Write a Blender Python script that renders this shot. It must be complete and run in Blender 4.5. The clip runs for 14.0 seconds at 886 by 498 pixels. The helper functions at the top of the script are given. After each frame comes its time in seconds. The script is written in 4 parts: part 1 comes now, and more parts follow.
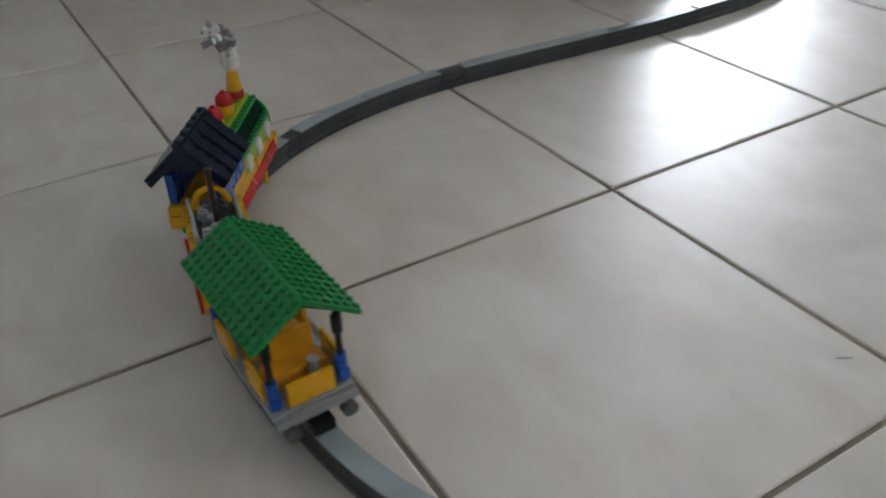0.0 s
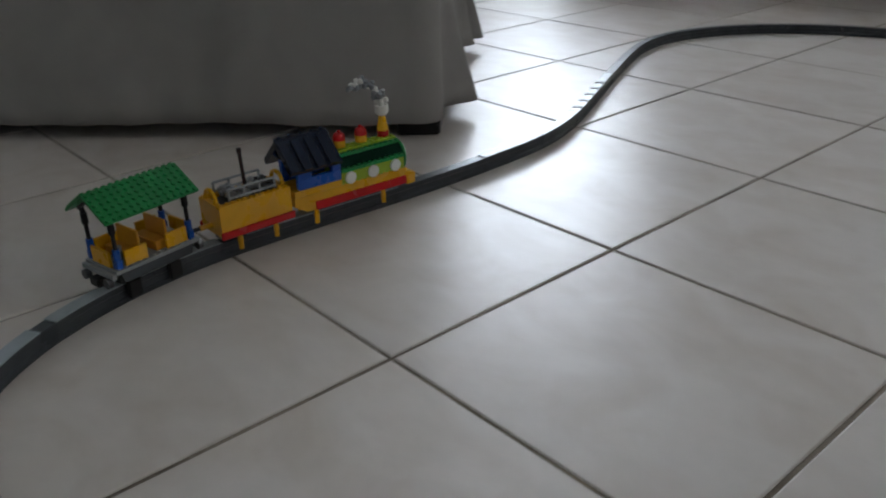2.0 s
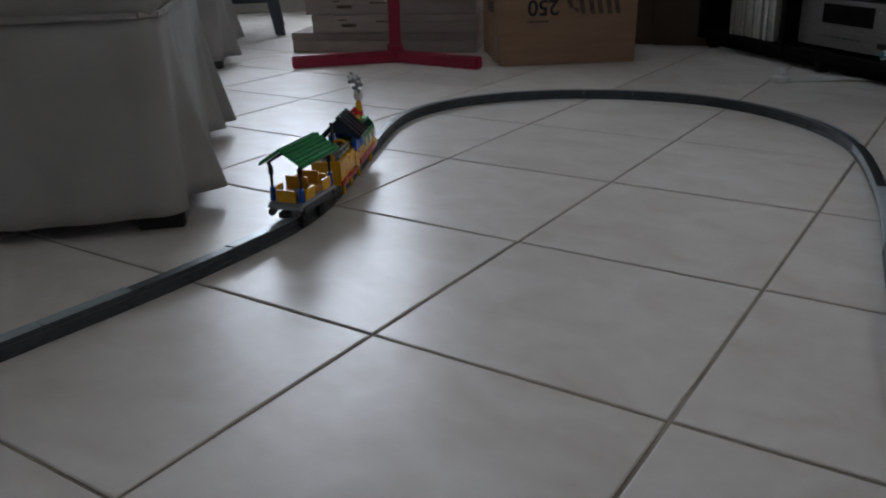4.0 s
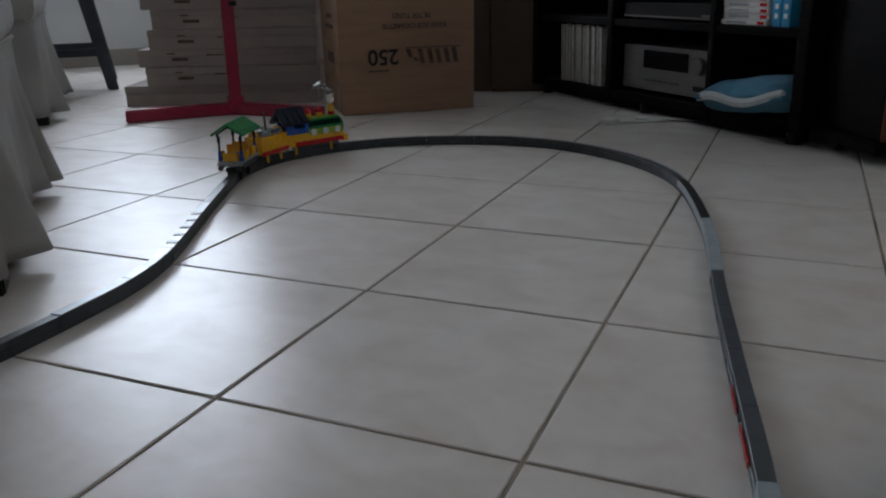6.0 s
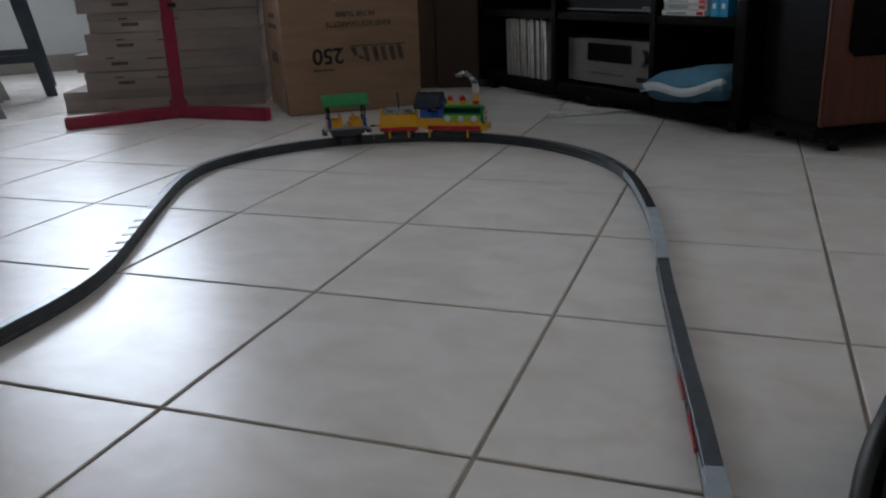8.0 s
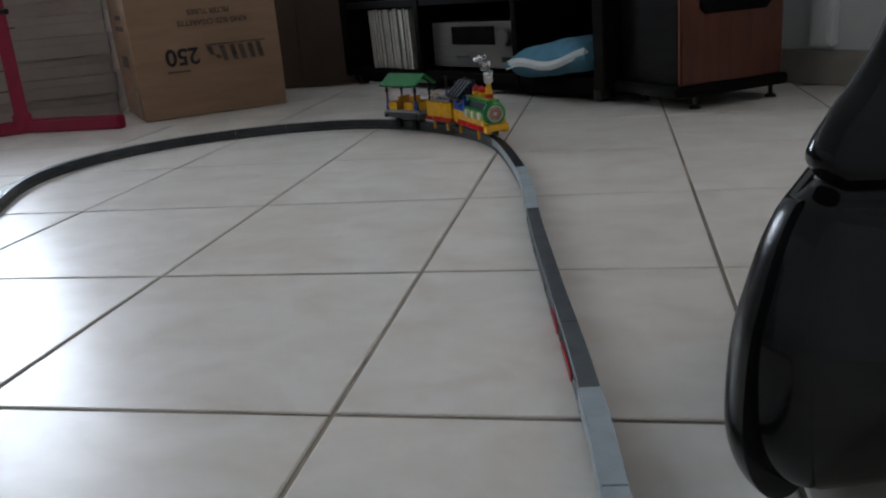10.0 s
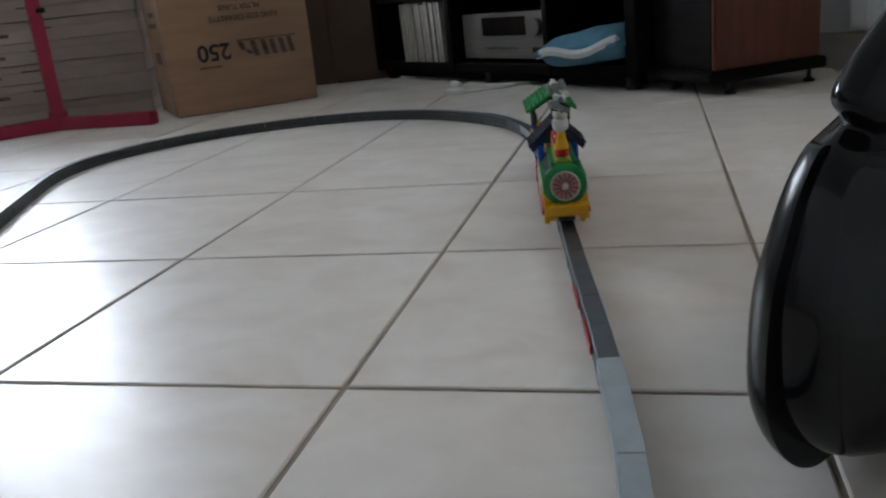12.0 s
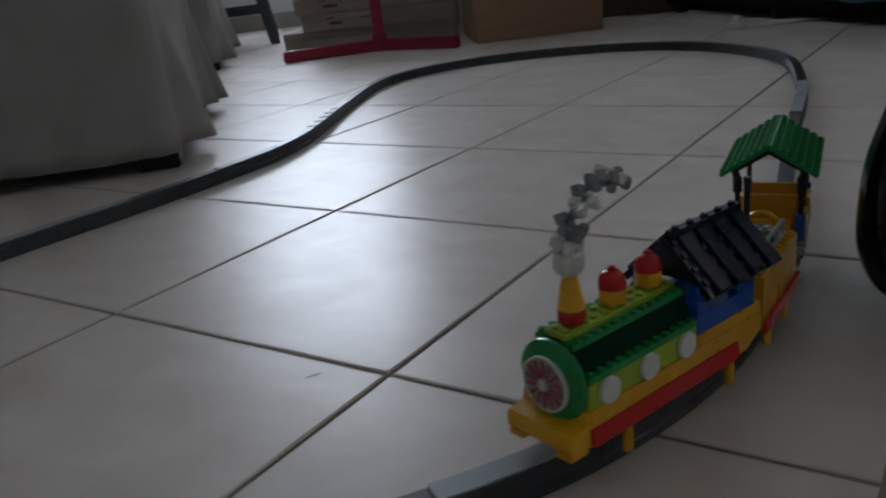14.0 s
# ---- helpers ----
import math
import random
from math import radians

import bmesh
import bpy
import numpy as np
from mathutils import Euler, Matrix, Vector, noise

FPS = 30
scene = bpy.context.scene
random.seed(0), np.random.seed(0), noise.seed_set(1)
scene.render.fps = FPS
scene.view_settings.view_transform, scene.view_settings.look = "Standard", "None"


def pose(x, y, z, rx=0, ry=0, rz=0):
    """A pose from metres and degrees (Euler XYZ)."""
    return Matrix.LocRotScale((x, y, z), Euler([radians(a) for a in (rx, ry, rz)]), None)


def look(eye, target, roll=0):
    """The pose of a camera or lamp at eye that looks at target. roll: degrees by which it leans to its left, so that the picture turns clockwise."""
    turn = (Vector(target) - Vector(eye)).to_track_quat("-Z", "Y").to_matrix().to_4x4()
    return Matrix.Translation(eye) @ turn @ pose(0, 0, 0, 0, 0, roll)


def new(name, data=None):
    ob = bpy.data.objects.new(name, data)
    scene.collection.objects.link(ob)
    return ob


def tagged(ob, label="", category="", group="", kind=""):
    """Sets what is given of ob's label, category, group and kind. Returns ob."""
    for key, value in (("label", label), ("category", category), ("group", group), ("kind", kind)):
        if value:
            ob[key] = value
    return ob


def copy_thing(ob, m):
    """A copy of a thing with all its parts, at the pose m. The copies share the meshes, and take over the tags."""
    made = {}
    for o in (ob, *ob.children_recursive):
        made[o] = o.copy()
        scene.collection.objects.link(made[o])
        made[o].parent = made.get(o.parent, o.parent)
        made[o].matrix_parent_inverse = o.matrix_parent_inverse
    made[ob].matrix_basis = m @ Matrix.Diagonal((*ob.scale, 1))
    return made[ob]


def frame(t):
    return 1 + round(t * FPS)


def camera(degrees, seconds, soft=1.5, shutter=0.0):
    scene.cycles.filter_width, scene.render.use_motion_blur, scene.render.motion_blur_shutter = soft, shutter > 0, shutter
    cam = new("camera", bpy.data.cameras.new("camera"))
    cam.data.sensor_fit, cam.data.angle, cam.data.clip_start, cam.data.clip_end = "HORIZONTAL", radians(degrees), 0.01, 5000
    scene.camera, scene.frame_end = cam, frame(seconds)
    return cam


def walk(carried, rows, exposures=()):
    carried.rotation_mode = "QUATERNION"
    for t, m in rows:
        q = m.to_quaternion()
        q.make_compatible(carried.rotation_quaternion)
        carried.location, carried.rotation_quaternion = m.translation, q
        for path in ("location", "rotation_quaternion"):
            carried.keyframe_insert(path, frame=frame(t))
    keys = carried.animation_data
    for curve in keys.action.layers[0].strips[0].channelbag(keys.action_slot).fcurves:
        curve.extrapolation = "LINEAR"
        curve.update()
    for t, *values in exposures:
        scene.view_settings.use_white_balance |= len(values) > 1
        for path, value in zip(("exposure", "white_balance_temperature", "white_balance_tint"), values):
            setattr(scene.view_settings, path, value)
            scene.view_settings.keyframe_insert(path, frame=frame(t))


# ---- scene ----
cam = camera(55.9, 14.0, soft=2.0, shutter=0.4)
PATH = [
    (0, (0.522, -0.832, 0.413), (-0.906, 0.004, -0.71), -2.0),
    (0.5, (0.527, -0.816, 0.419), (-0.926, 0.094, -0.611), -1.5),
    (1, (0.531, -0.792, 0.423), (-0.92, 0.183, -0.55), -1.8),
    (1.5, (0.535, -0.763, 0.429), (-0.883, 0.309, -0.488), -1.2),
    (2, (0.531, -0.73, 0.434), (-0.822, 0.454, -0.441), -1.3),
    (2.5, (0.523, -0.692, 0.429), (-0.735, 0.636, -0.379), -1.2),
    (5, (0.522, -0.629, 0.412), (-0.39, 1.013, -0.276), -1.7),
    (5.5, (0.523, -0.623, 0.412), (-0.304, 1.078, -0.24), -1.7),
    (6, (0.527, -0.621, 0.411), (-0.224, 1.126, -0.209), -1.2),
    (6.5, (0.529, -0.622, 0.414), (-0.189, 1.139, -0.204), -1.5),
    (7, (0.532, -0.614, 0.41), (-0.132, 1.162, -0.226), -1.9),
    (7.5, (0.534, -0.618, 0.412), (-0.137, 1.159, -0.214), -2.4),
    (8, (0.536, -0.612, 0.409), (-0.117, 1.171, -0.22), -2.3),
    (8.5, (0.54, -0.604, 0.402), (-0.086, 1.182, -0.244), -2.6),
    (9, (0.553, -0.582, 0.373), (0.083, 1.256, -0.26), -3.3),
    (9.2, (0.552, -0.569, 0.348), (0.113, 1.288, -0.252), -3.6),
    (11.3, (0.571, -0.546, 0.291), (0.147, 1.309, -0.327), -6.2),
    (11.5, (0.563, -0.536, 0.282), (0.139, 1.32, -0.329), -5.9),
    (12, (0.571, -0.544, 0.284), (0.071, 1.3, -0.307), -6.2),
    (12.5, (0.582, -0.593, 0.283), (-0.063, 1.208, -0.303), -5.8),
    (13, (0.635, -0.661, 0.291), (-0.202, 1.052, -0.316), -5.8),
    (13.5, (0.698, -0.719, 0.297), (-0.281, 0.912, -0.322), -6.4),
    (14, (0.701, -0.763, 0.291), (-0.391, 0.777, -0.369), -6.6),
]
EXPOSURES = [(0, 0.74, 6400, 12), (1.5, 0.26, 6300, 12.5), (2.5, -0.02, 6230, 13), (5, -0.34, 6120, 14), (7.5, -0.08, 6120, 14), (9, 0.18, 6120, 13),
             (11.5, 0.58, 6200, 12.5), (12.5, 0.52, 6200, 12.5), (13.25, -0.03, 6150, 13.5), (14, -0.56, 6150, 15)]
walk(cam, [(t, look(eye, target, roll)) for t, eye, target, roll in PATH], EXPOSURES)

# ---- light ----
# The room stands at 45 degrees to the floor tiles: room(v, u) turns it into the world.
ROOM = pose(0, 0, 0, 0, 0, 45)
V0, V1, U0, U1, TOP = -2.3, 1.93, -2.2, 4.0, 2.5
WIN_V0, WIN_V1, WIN_Z0, WIN_Z1 = -0.45, 0.65, 0.95, 2.12      # window in the far wall
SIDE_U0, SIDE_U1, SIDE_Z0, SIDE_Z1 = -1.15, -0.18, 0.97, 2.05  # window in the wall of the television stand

world = bpy.data.worlds.new("sky")
scene.world = world
world.use_nodes = True
wn = world.node_tree
sky = wn.nodes.new("ShaderNodeTexSky")
sky.sky_type, sky.sun_disc = "NISHITA", False
sky.sun_elevation, sky.sun_rotation = radians(48), radians(70)
wn.links.new(sky.outputs[0], wn.nodes["Background"].inputs[0])
wn.nodes["Background"].inputs[1].default_value = 0.12

sun = new("sun", bpy.data.lights.new("sun", "SUN"))
sun.data.energy, sun.data.angle, sun.data.color = 0.6, radians(12), (1.0, 0.96, 0.9)
sun.matrix_world = look((0, 0, 6), (-3.0, 2.0, 0.5))


def window_lamp(name, m, sx, sy, watts, colour):
    data = bpy.data.lights.new(name, "AREA")
    data.shape, data.size, data.size_y, data.energy, data.color = "RECTANGLE", sx, sy, watts, colour
    ob = new(name, data)
    ob.matrix_world = m
    return ob


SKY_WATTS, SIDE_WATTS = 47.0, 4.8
window_lamp("window_daylight", ROOM @ pose((WIN_V0 + WIN_V1) / 2, U1 + 0.16, (WIN_Z0 + WIN_Z1) / 2, -90, 0, 0),
            WIN_V1 - WIN_V0, WIN_Z1 - WIN_Z0, SKY_WATTS, (0.84, 0.93, 1.0))
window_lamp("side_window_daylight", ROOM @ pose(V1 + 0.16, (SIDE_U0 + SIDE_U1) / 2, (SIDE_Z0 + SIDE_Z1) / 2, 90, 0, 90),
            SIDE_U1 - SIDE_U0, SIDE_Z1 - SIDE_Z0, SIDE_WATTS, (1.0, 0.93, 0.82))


# ---- materials ----
def material(name, colour, rough=0.5, metal=0.0, vary=0.12, scale=12.0, bump=0.0, bump_scale=80.0, coat=0.0,
             second=None, transmission=0.0, ior=1.5, rough_vary=0.08, stretch=(1, 1, 1), piece=0.0, mottle=2.0, spec=0.5):
    """A surface with two scales of colour variation, uneven gloss and fine relief."""
    m = bpy.data.materials.new(name)
    m.use_nodes = True
    n, l = m.node_tree.nodes, m.node_tree.links
    b = n["Principled BSDF"]
    b.inputs["Metallic"].default_value = metal
    b.inputs["Coat Weight"].default_value = coat
    b.inputs["Coat Roughness"].default_value = 0.08
    b.inputs["Transmission Weight"].default_value = transmission
    b.inputs["IOR"].default_value = ior
    b.inputs["Specular IOR Level"].default_value = spec
    tc, mp = n.new("ShaderNodeTexCoord"), n.new("ShaderNodeMapping")
    mp.inputs["Scale"].default_value = stretch
    l.new(tc.outputs["Object"], mp.inputs["Vector"])
    info = n.new("ShaderNodeObjectInfo")
    add = n.new("ShaderNodeVectorMath")
    add.operation = "MULTIPLY_ADD"
    comb = n.new("ShaderNodeCombineXYZ")
    for i in range(3):
        l.new(info.outputs["Random"], comb.inputs[i])
    l.new(comb.outputs[0], add.inputs[0])
    add.inputs[1].default_value = (37.0, 53.0, 11.0)
    l.new(mp.outputs[0], add.inputs[2])
    big, fine = n.new("ShaderNodeTexNoise"), n.new("ShaderNodeTexNoise")
    big.inputs["Scale"].default_value, big.inputs["Detail"].default_value = scale, 4.0
    big.inputs["Distortion"].default_value = 0.6
    fine.inputs["Scale"].default_value, fine.inputs["Detail"].default_value = bump_scale, 3.0
    l.new(add.outputs[0], big.inputs["Vector"])
    l.new(add.outputs[0], fine.inputs["Vector"])
    mix = n.new("ShaderNodeMix")
    mix.data_type = "RGBA"
    other = second if second else tuple(c * (1 - vary * mottle) for c in colour)
    mix.inputs[6].default_value, mix.inputs[7].default_value = (*colour, 1), (*other, 1)
    ramp = n.new("ShaderNodeMapRange")
    ramp.inputs[1].default_value, ramp.inputs[2].default_value = 0.38, 0.72
    l.new(big.outputs[0], ramp.inputs[0])
    l.new(ramp.outputs[0], mix.inputs[0])
    hsv = n.new("ShaderNodeHueSaturation")
    val = n.new("ShaderNodeMapRange")
    val.inputs[3].default_value, val.inputs[4].default_value = 1 - vary * 0.5, 1 + vary * 0.5
    l.new(fine.outputs[0], val.inputs[0])
    l.new(val.outputs[0], hsv.inputs["Value"])
    l.new(mix.outputs[2], hsv.inputs["Color"])
    colour_out = hsv.outputs[0]
    if piece:
        hp, pv = n.new("ShaderNodeHueSaturation"), n.new("ShaderNodeMapRange")
        pv.inputs[3].default_value, pv.inputs[4].default_value = 1 - piece, 1 + piece
        l.new(info.outputs["Random"], pv.inputs[0])
        l.new(pv.outputs[0], hp.inputs["Value"])
        l.new(colour_out, hp.inputs["Color"])
        colour_out = hp.outputs[0]
    l.new(colour_out, b.inputs["Base Color"])
    rr = n.new("ShaderNodeMapRange")
    rr.inputs[3].default_value, rr.inputs[4].default_value = max(0.02, rough - rough_vary), min(1, rough + rough_vary)
    l.new(big.outputs[0], rr.inputs[0])
    l.new(rr.outputs[0], b.inputs["Roughness"])
    if bump:
        bp = n.new("ShaderNodeBump")
        bp.inputs["Strength"].default_value, bp.inputs["Distance"].default_value = bump, 0.002
        l.new(fine.outputs[0], bp.inputs["Height"])
        l.new(bp.outputs[0], b.inputs["Normal"])
    return m


TILE = material("glazed_tile", (0.73, 0.675, 0.62), 0.36, vary=0.10, scale=9.0, bump=0.02, bump_scale=34, second=(0.63, 0.56, 0.49),
                rough_vary=0.02, stretch=(1, 1.4, 1), piece=0.03, spec=0.36)
GROUT = material("grout", (0.34, 0.285, 0.22), 0.9, vary=0.3, scale=9, bump=0.5, bump_scale=300)
WALL = material("painted_wall", (0.68, 0.69, 0.68), 0.8, vary=0.05, scale=1.5, bump=0.15, bump_scale=140)
CEIL = material("ceiling_paint", (0.74, 0.74, 0.73), 0.9, vary=0.04, scale=1.5, bump=0.1, bump_scale=120)
SKIRT_TILE = material("skirting_tile", (0.36, 0.33, 0.29), 0.35, vary=0.08, scale=7)
WHITE_FRAME = material("white_frame", (0.78, 0.78, 0.77), 0.4, vary=0.04, bump=0.05)
GLASS = material("glass", (1, 1, 1), 0.02, transmission=1.0, ior=1.45, vary=0.0, rough_vary=0.0)
RAIL_DARK = material("dark_grey_plastic", (0.048, 0.056, 0.064), 0.36, vary=0.15, scale=30, bump=0.06, bump_scale=500, piece=0.1)
RAIL_LIGHT = material("light_grey_plastic", (0.38, 0.43, 0.455), 0.33, vary=0.1, scale=30, bump=0.06, bump_scale=500, piece=0.06)
YELLOW = material("yellow_plastic", (0.80, 0.41, 0.006), 0.28, vary=0.05, scale=40, rough_vary=0.05)
ORANGE = material("orange_yellow_plastic", (0.76, 0.34, 0.02), 0.3, vary=0.05, scale=40, rough_vary=0.05)
RED = material("red_plastic", (0.55, 0.012, 0.012), 0.26, vary=0.05, scale=40, rough_vary=0.05)
LIME = material("lime_plastic", (0.36, 0.50, 0.025), 0.3, vary=0.05, scale=40, rough_vary=0.05)
GREEN = material("green_plastic", (0.006, 0.26, 0.055), 0.3, vary=0.06, scale=40, rough_vary=0.05)
DKGREEN = material("dark_green_plastic", (0.003, 0.030, 0.016), 0.6, spec=0.06, vary=0.06, scale=40, rough_vary=0.05)
BLUE = material("blue_plastic", (0.008, 0.085, 0.42), 0.28, vary=0.05, scale=40, rough_vary=0.05)
NAVY = material("navy_black_plastic", (0.008, 0.016, 0.038), 0.16, spec=0.4, vary=0.1, scale=40, rough_vary=0.05)
WHITE = material("white_plastic", (0.78, 0.77, 0.72), 0.3, vary=0.04, scale=40, rough_vary=0.05)
GREY = material("stone_grey_plastic", (0.34, 0.36, 0.37), 0.32, vary=0.06, scale=40, rough_vary=0.05)
DKGREY = material("dark_stone_plastic", (0.09, 0.095, 0.10), 0.35, vary=0.08, scale=40, rough_vary=0.05)
BLACK = material("black_plastic", (0.010, 0.010, 0.011), 0.36, spec=0.35, vary=0.1, scale=40, rough_vary=0.05)
BROWN = material("dark_brown_plastic", (0.03, 0.014, 0.01), 0.35, vary=0.1, scale=40)
SMOKE = material("silver_grey_plastic", (0.36, 0.38, 0.40), 0.22, metal=0.35, vary=0.12, scale=60)
PINK = material("printed_magenta", (0.50, 0.012, 0.16), 0.3, vary=0.05, scale=40)
PRINT = material("printed_cream", (0.56, 0.47, 0.20), 0.3, vary=0.05, scale=40)
FABRIC = material("grey_cotton", (0.36, 0.345, 0.325), 0.95, vary=0.1, scale=6, bump=0.5, bump_scale=900, rough_vary=0.03)
CARD = material("brown_cardboard", (0.35, 0.21, 0.125), 0.85, vary=0.08, scale=5, bump=0.15, bump_scale=120, stretch=(1, 1, 6))
CARD_LIGHT = material("pale_cardboard", (0.37, 0.31, 0.275), 0.8, vary=0.08, scale=6, bump=0.12, bump_scale=140, piece=0.08)
INK = material("black_ink", (0.035, 0.03, 0.035), 0.8, vary=0.3, scale=40)
INK_FADED = material("faded_ink", (0.13, 0.09, 0.07), 0.85, vary=0.3, scale=30)
RED_PAINT = material("red_painted_metal", (0.33, 0.006, 0.04), 0.33, vary=0.1, scale=14, bump=0.05, bump_scale=300)
DARK_WOOD = material("black_brown_wood", (0.008, 0.0065, 0.0055), 0.6, spec=0.06, vary=0.25, scale=8, bump=0.12, bump_scale=200, stretch=(1, 1, 8))
CHERRY = material("cherry_veneer", (0.115, 0.029, 0.013), 0.4, vary=0.18, scale=7, bump=0.08, bump_scale=160, stretch=(6, 6, 0.8))
CLOTH_BLACK = material("speaker_cloth", (0.006, 0.006, 0.007), 0.95, spec=0.1, vary=0.3, scale=60, bump=0.5, bump_scale=900)
SILVER = material("brushed_silver", (0.22, 0.21, 0.20), 0.4, metal=0.6, vary=0.08, scale=10, bump=0.05, bump_scale=500, stretch=(1, 14, 14))
SCREEN = material("dark_display", (0.006, 0.006, 0.008), 0.12, vary=0.1)
PAPER = material("white_paper", (0.42, 0.40, 0.35), 0.7, vary=0.12, scale=50, piece=0.15)
BLUE_CLOTH = material("light_blue_cotton", (0.075, 0.21, 0.30), 0.9, vary=0.12, scale=14, bump=0.45, bump_scale=700)
WHITE_CLOTH = material("white_cotton", (0.62, 0.64, 0.64), 0.9, vary=0.08, scale=14, bump=0.4, bump_scale=700)
CASE_BLUE = material("blue_card", (0.02, 0.25, 0.45), 0.4, vary=0.1, scale=20)
GLOSS_BLACK = material("glossy_black_moulding", (0.006, 0.006, 0.007), 0.11, vary=0.1, scale=9, rough_vary=0.03, spec=0.3)
RIM_BLACK = material("satin_black_moulding", (0.009, 0.009, 0.010), 0.22, vary=0.15, scale=14, spec=0.3, rough_vary=0.05, bump=0.05, bump_scale=400)
DARK_CARD = material("dark_brown_board", (0.11, 0.07, 0.048), 0.8, vary=0.12, scale=5, bump=0.1, bump_scale=120)
CHAIR_WOOD = material("blue_grey_painted_wood", (0.045, 0.055, 0.075), 0.5, vary=0.15, scale=12, bump=0.1)


# ---- mesh helpers ----
def box(bm, x0, x1, y0, y1, z0, z1, m=None):
    """A box between two corners."""
    got = bmesh.ops.create_cube(bm, size=1.0)["verts"]
    mat = Matrix.Translation(((x0 + x1) / 2, (y0 + y1) / 2, (z0 + z1) / 2)) @ Matrix.Diagonal((x1 - x0, y1 - y0, z1 - z0, 1))
    bmesh.ops.transform(bm, matrix=(m @ mat) if m else mat, verts=got)
    return got


def cyl(bm, x, y, z0, z1, r0, r1=None, n=16, m=None):
    """An upright tapered cylinder."""
    got = bmesh.ops.create_cone(bm, cap_ends=True, segments=n, radius1=r0, radius2=r0 if r1 is None else r1, depth=z1 - z0)["verts"]
    mat = Matrix.Translation((x, y, (z0 + z1) / 2))
    bmesh.ops.transform(bm, matrix=(m @ mat) if m else mat, verts=got)
    return got


def rod(bm, a, b, r, n=8):
    """A cylinder between two points."""
    a, b = Vector(a), Vector(b)
    m = Matrix.Translation((a + b) / 2) @ (b - a).to_track_quat("Z", "Y").to_matrix().to_4x4()
    d = (b - a).length / 2
    return cyl(bm, 0, 0, -d, d, r, n=n, m=m)


def prism(bm, outline, y0, y1, m=None):
    """An (x, z) outline pushed from y0 to y1."""
    ra = [bm.verts.new((x, y0, z)) for x, z in outline]
    rb = [bm.verts.new((x, y1, z)) for x, z in outline]
    n = len(outline)
    bm.faces.new(ra)
    bm.faces.new(rb[::-1])
    for i in range(n):
        bm.faces.new((ra[i], rb[i], rb[(i + 1) % n], ra[(i + 1) % n]))
    if m:
        bmesh.ops.transform(bm, matrix=m, verts=ra + rb)
    return ra + rb


def lathe(bm, profile, n=48, m=None):
    """A profile of (radius, z) turned round the upright axis."""
    rings = [[bm.verts.new((r * math.cos(2 * math.pi * i / n), r * math.sin(2 * math.pi * i / n), z)) for i in range(n)] for r, z in profile]
    for a, b in zip(rings, rings[1:]):
        for i in range(n):
            bm.faces.new((a[i], a[(i + 1) % n], b[(i + 1) % n], b[i]))
    bm.faces.new(rings[0][::-1])
    bm.faces.new(rings[-1])
    if m:
        bmesh.ops.transform(bm, matrix=m, verts=[v for ring in rings for v in ring])


def bevel(bm, width, segments=2):
    edges = [e for e in bm.edges if len(e.link_faces) == 2 and e.calc_face_angle(0) > 0.6]
    bmesh.ops.bevel(bm, geom=edges, offset=width, segments=segments, affect="EDGES", clamp_overlap=True)


def mesh(bm, material_, name="mesh", smooth=False):
    bmesh.ops.recalc_face_normals(bm, faces=bm.faces)
    me = bpy.data.meshes.new(name)
    bm.to_mesh(me)
    bm.free()
    me.materials.append(material_)
    if smooth:
        me.shade_smooth()
        me.set_sharp_from_angle(angle=radians(38))
    return me


def part(name, bm, material_, parent, label="", smooth=True, m=None):
    """Links a bmesh as one mesh object under a thing or a part."""
    ob = new(name, mesh(bm, material_, name, smooth))
    ob.parent = parent
    if m is not None:
        ob.matrix_basis = m
    return tagged(ob, label)


def piece(name, data, parent, m):
    ob = new(name, data)
    ob.parent = parent
    ob.matrix_basis = m
    return ob


def thing(name, m, label, category, group=""):
    ob = new(name)
    ob.matrix_basis = m
    ob.empty_display_size = 0.02
    return tagged(ob, label, category, group)


def solid(name, bm, material_, label="", category="", kind="", m=None, smooth=False):
    ob = new(name, mesh(bm, material_, name, smooth))
    if m is not None:
        ob.matrix_basis = m
    return tagged(ob, label, category, kind=kind)


def simple(*args, bev=0.0, seg=2):
    """A bmesh with one box, its edges rounded."""
    bm = bmesh.new()
    box(bm, *args)
    if bev:
        bevel(bm, bev, seg)
    return bm


# ---- walls, ceiling, windows ----
T = 0.18


def wall(name, boxes, label):
    bm = bmesh.new()
    for b in boxes:
        box(bm, *b)
    return solid(name, bm, WALL, label, "wall", "structure", ROOM)


wall("wall_north", [(V0 - T, WIN_V0, U1, U1 + T, 0, TOP), (WIN_V1, V1 + T, U1, U1 + T, 0, TOP), (WIN_V0, WIN_V1, U1, U1 + T, 0, WIN_Z0),
                    (WIN_V0, WIN_V1, U1, U1 + T, WIN_Z1, TOP)], "pale painted wall with a barred window")
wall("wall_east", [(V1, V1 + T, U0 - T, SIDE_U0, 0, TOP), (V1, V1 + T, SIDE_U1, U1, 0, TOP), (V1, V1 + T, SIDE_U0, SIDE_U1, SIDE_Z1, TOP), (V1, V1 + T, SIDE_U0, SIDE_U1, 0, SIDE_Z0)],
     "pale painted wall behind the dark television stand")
wall("wall_south", [(V0 - T, V1, U0 - T, U0, 0, TOP)], "plain pale painted wall")
wall("wall_west", [(V0 - T, V0, U0, U1, 0, TOP)], "plain pale painted wall")
bm = bmesh.new()
box(bm, V0 - T, V1 + T, U0 - T, U1 + T, TOP, TOP + 0.15)
solid("ceiling", bm, CEIL, "plain white ceiling", "ceiling", "structure", ROOM)

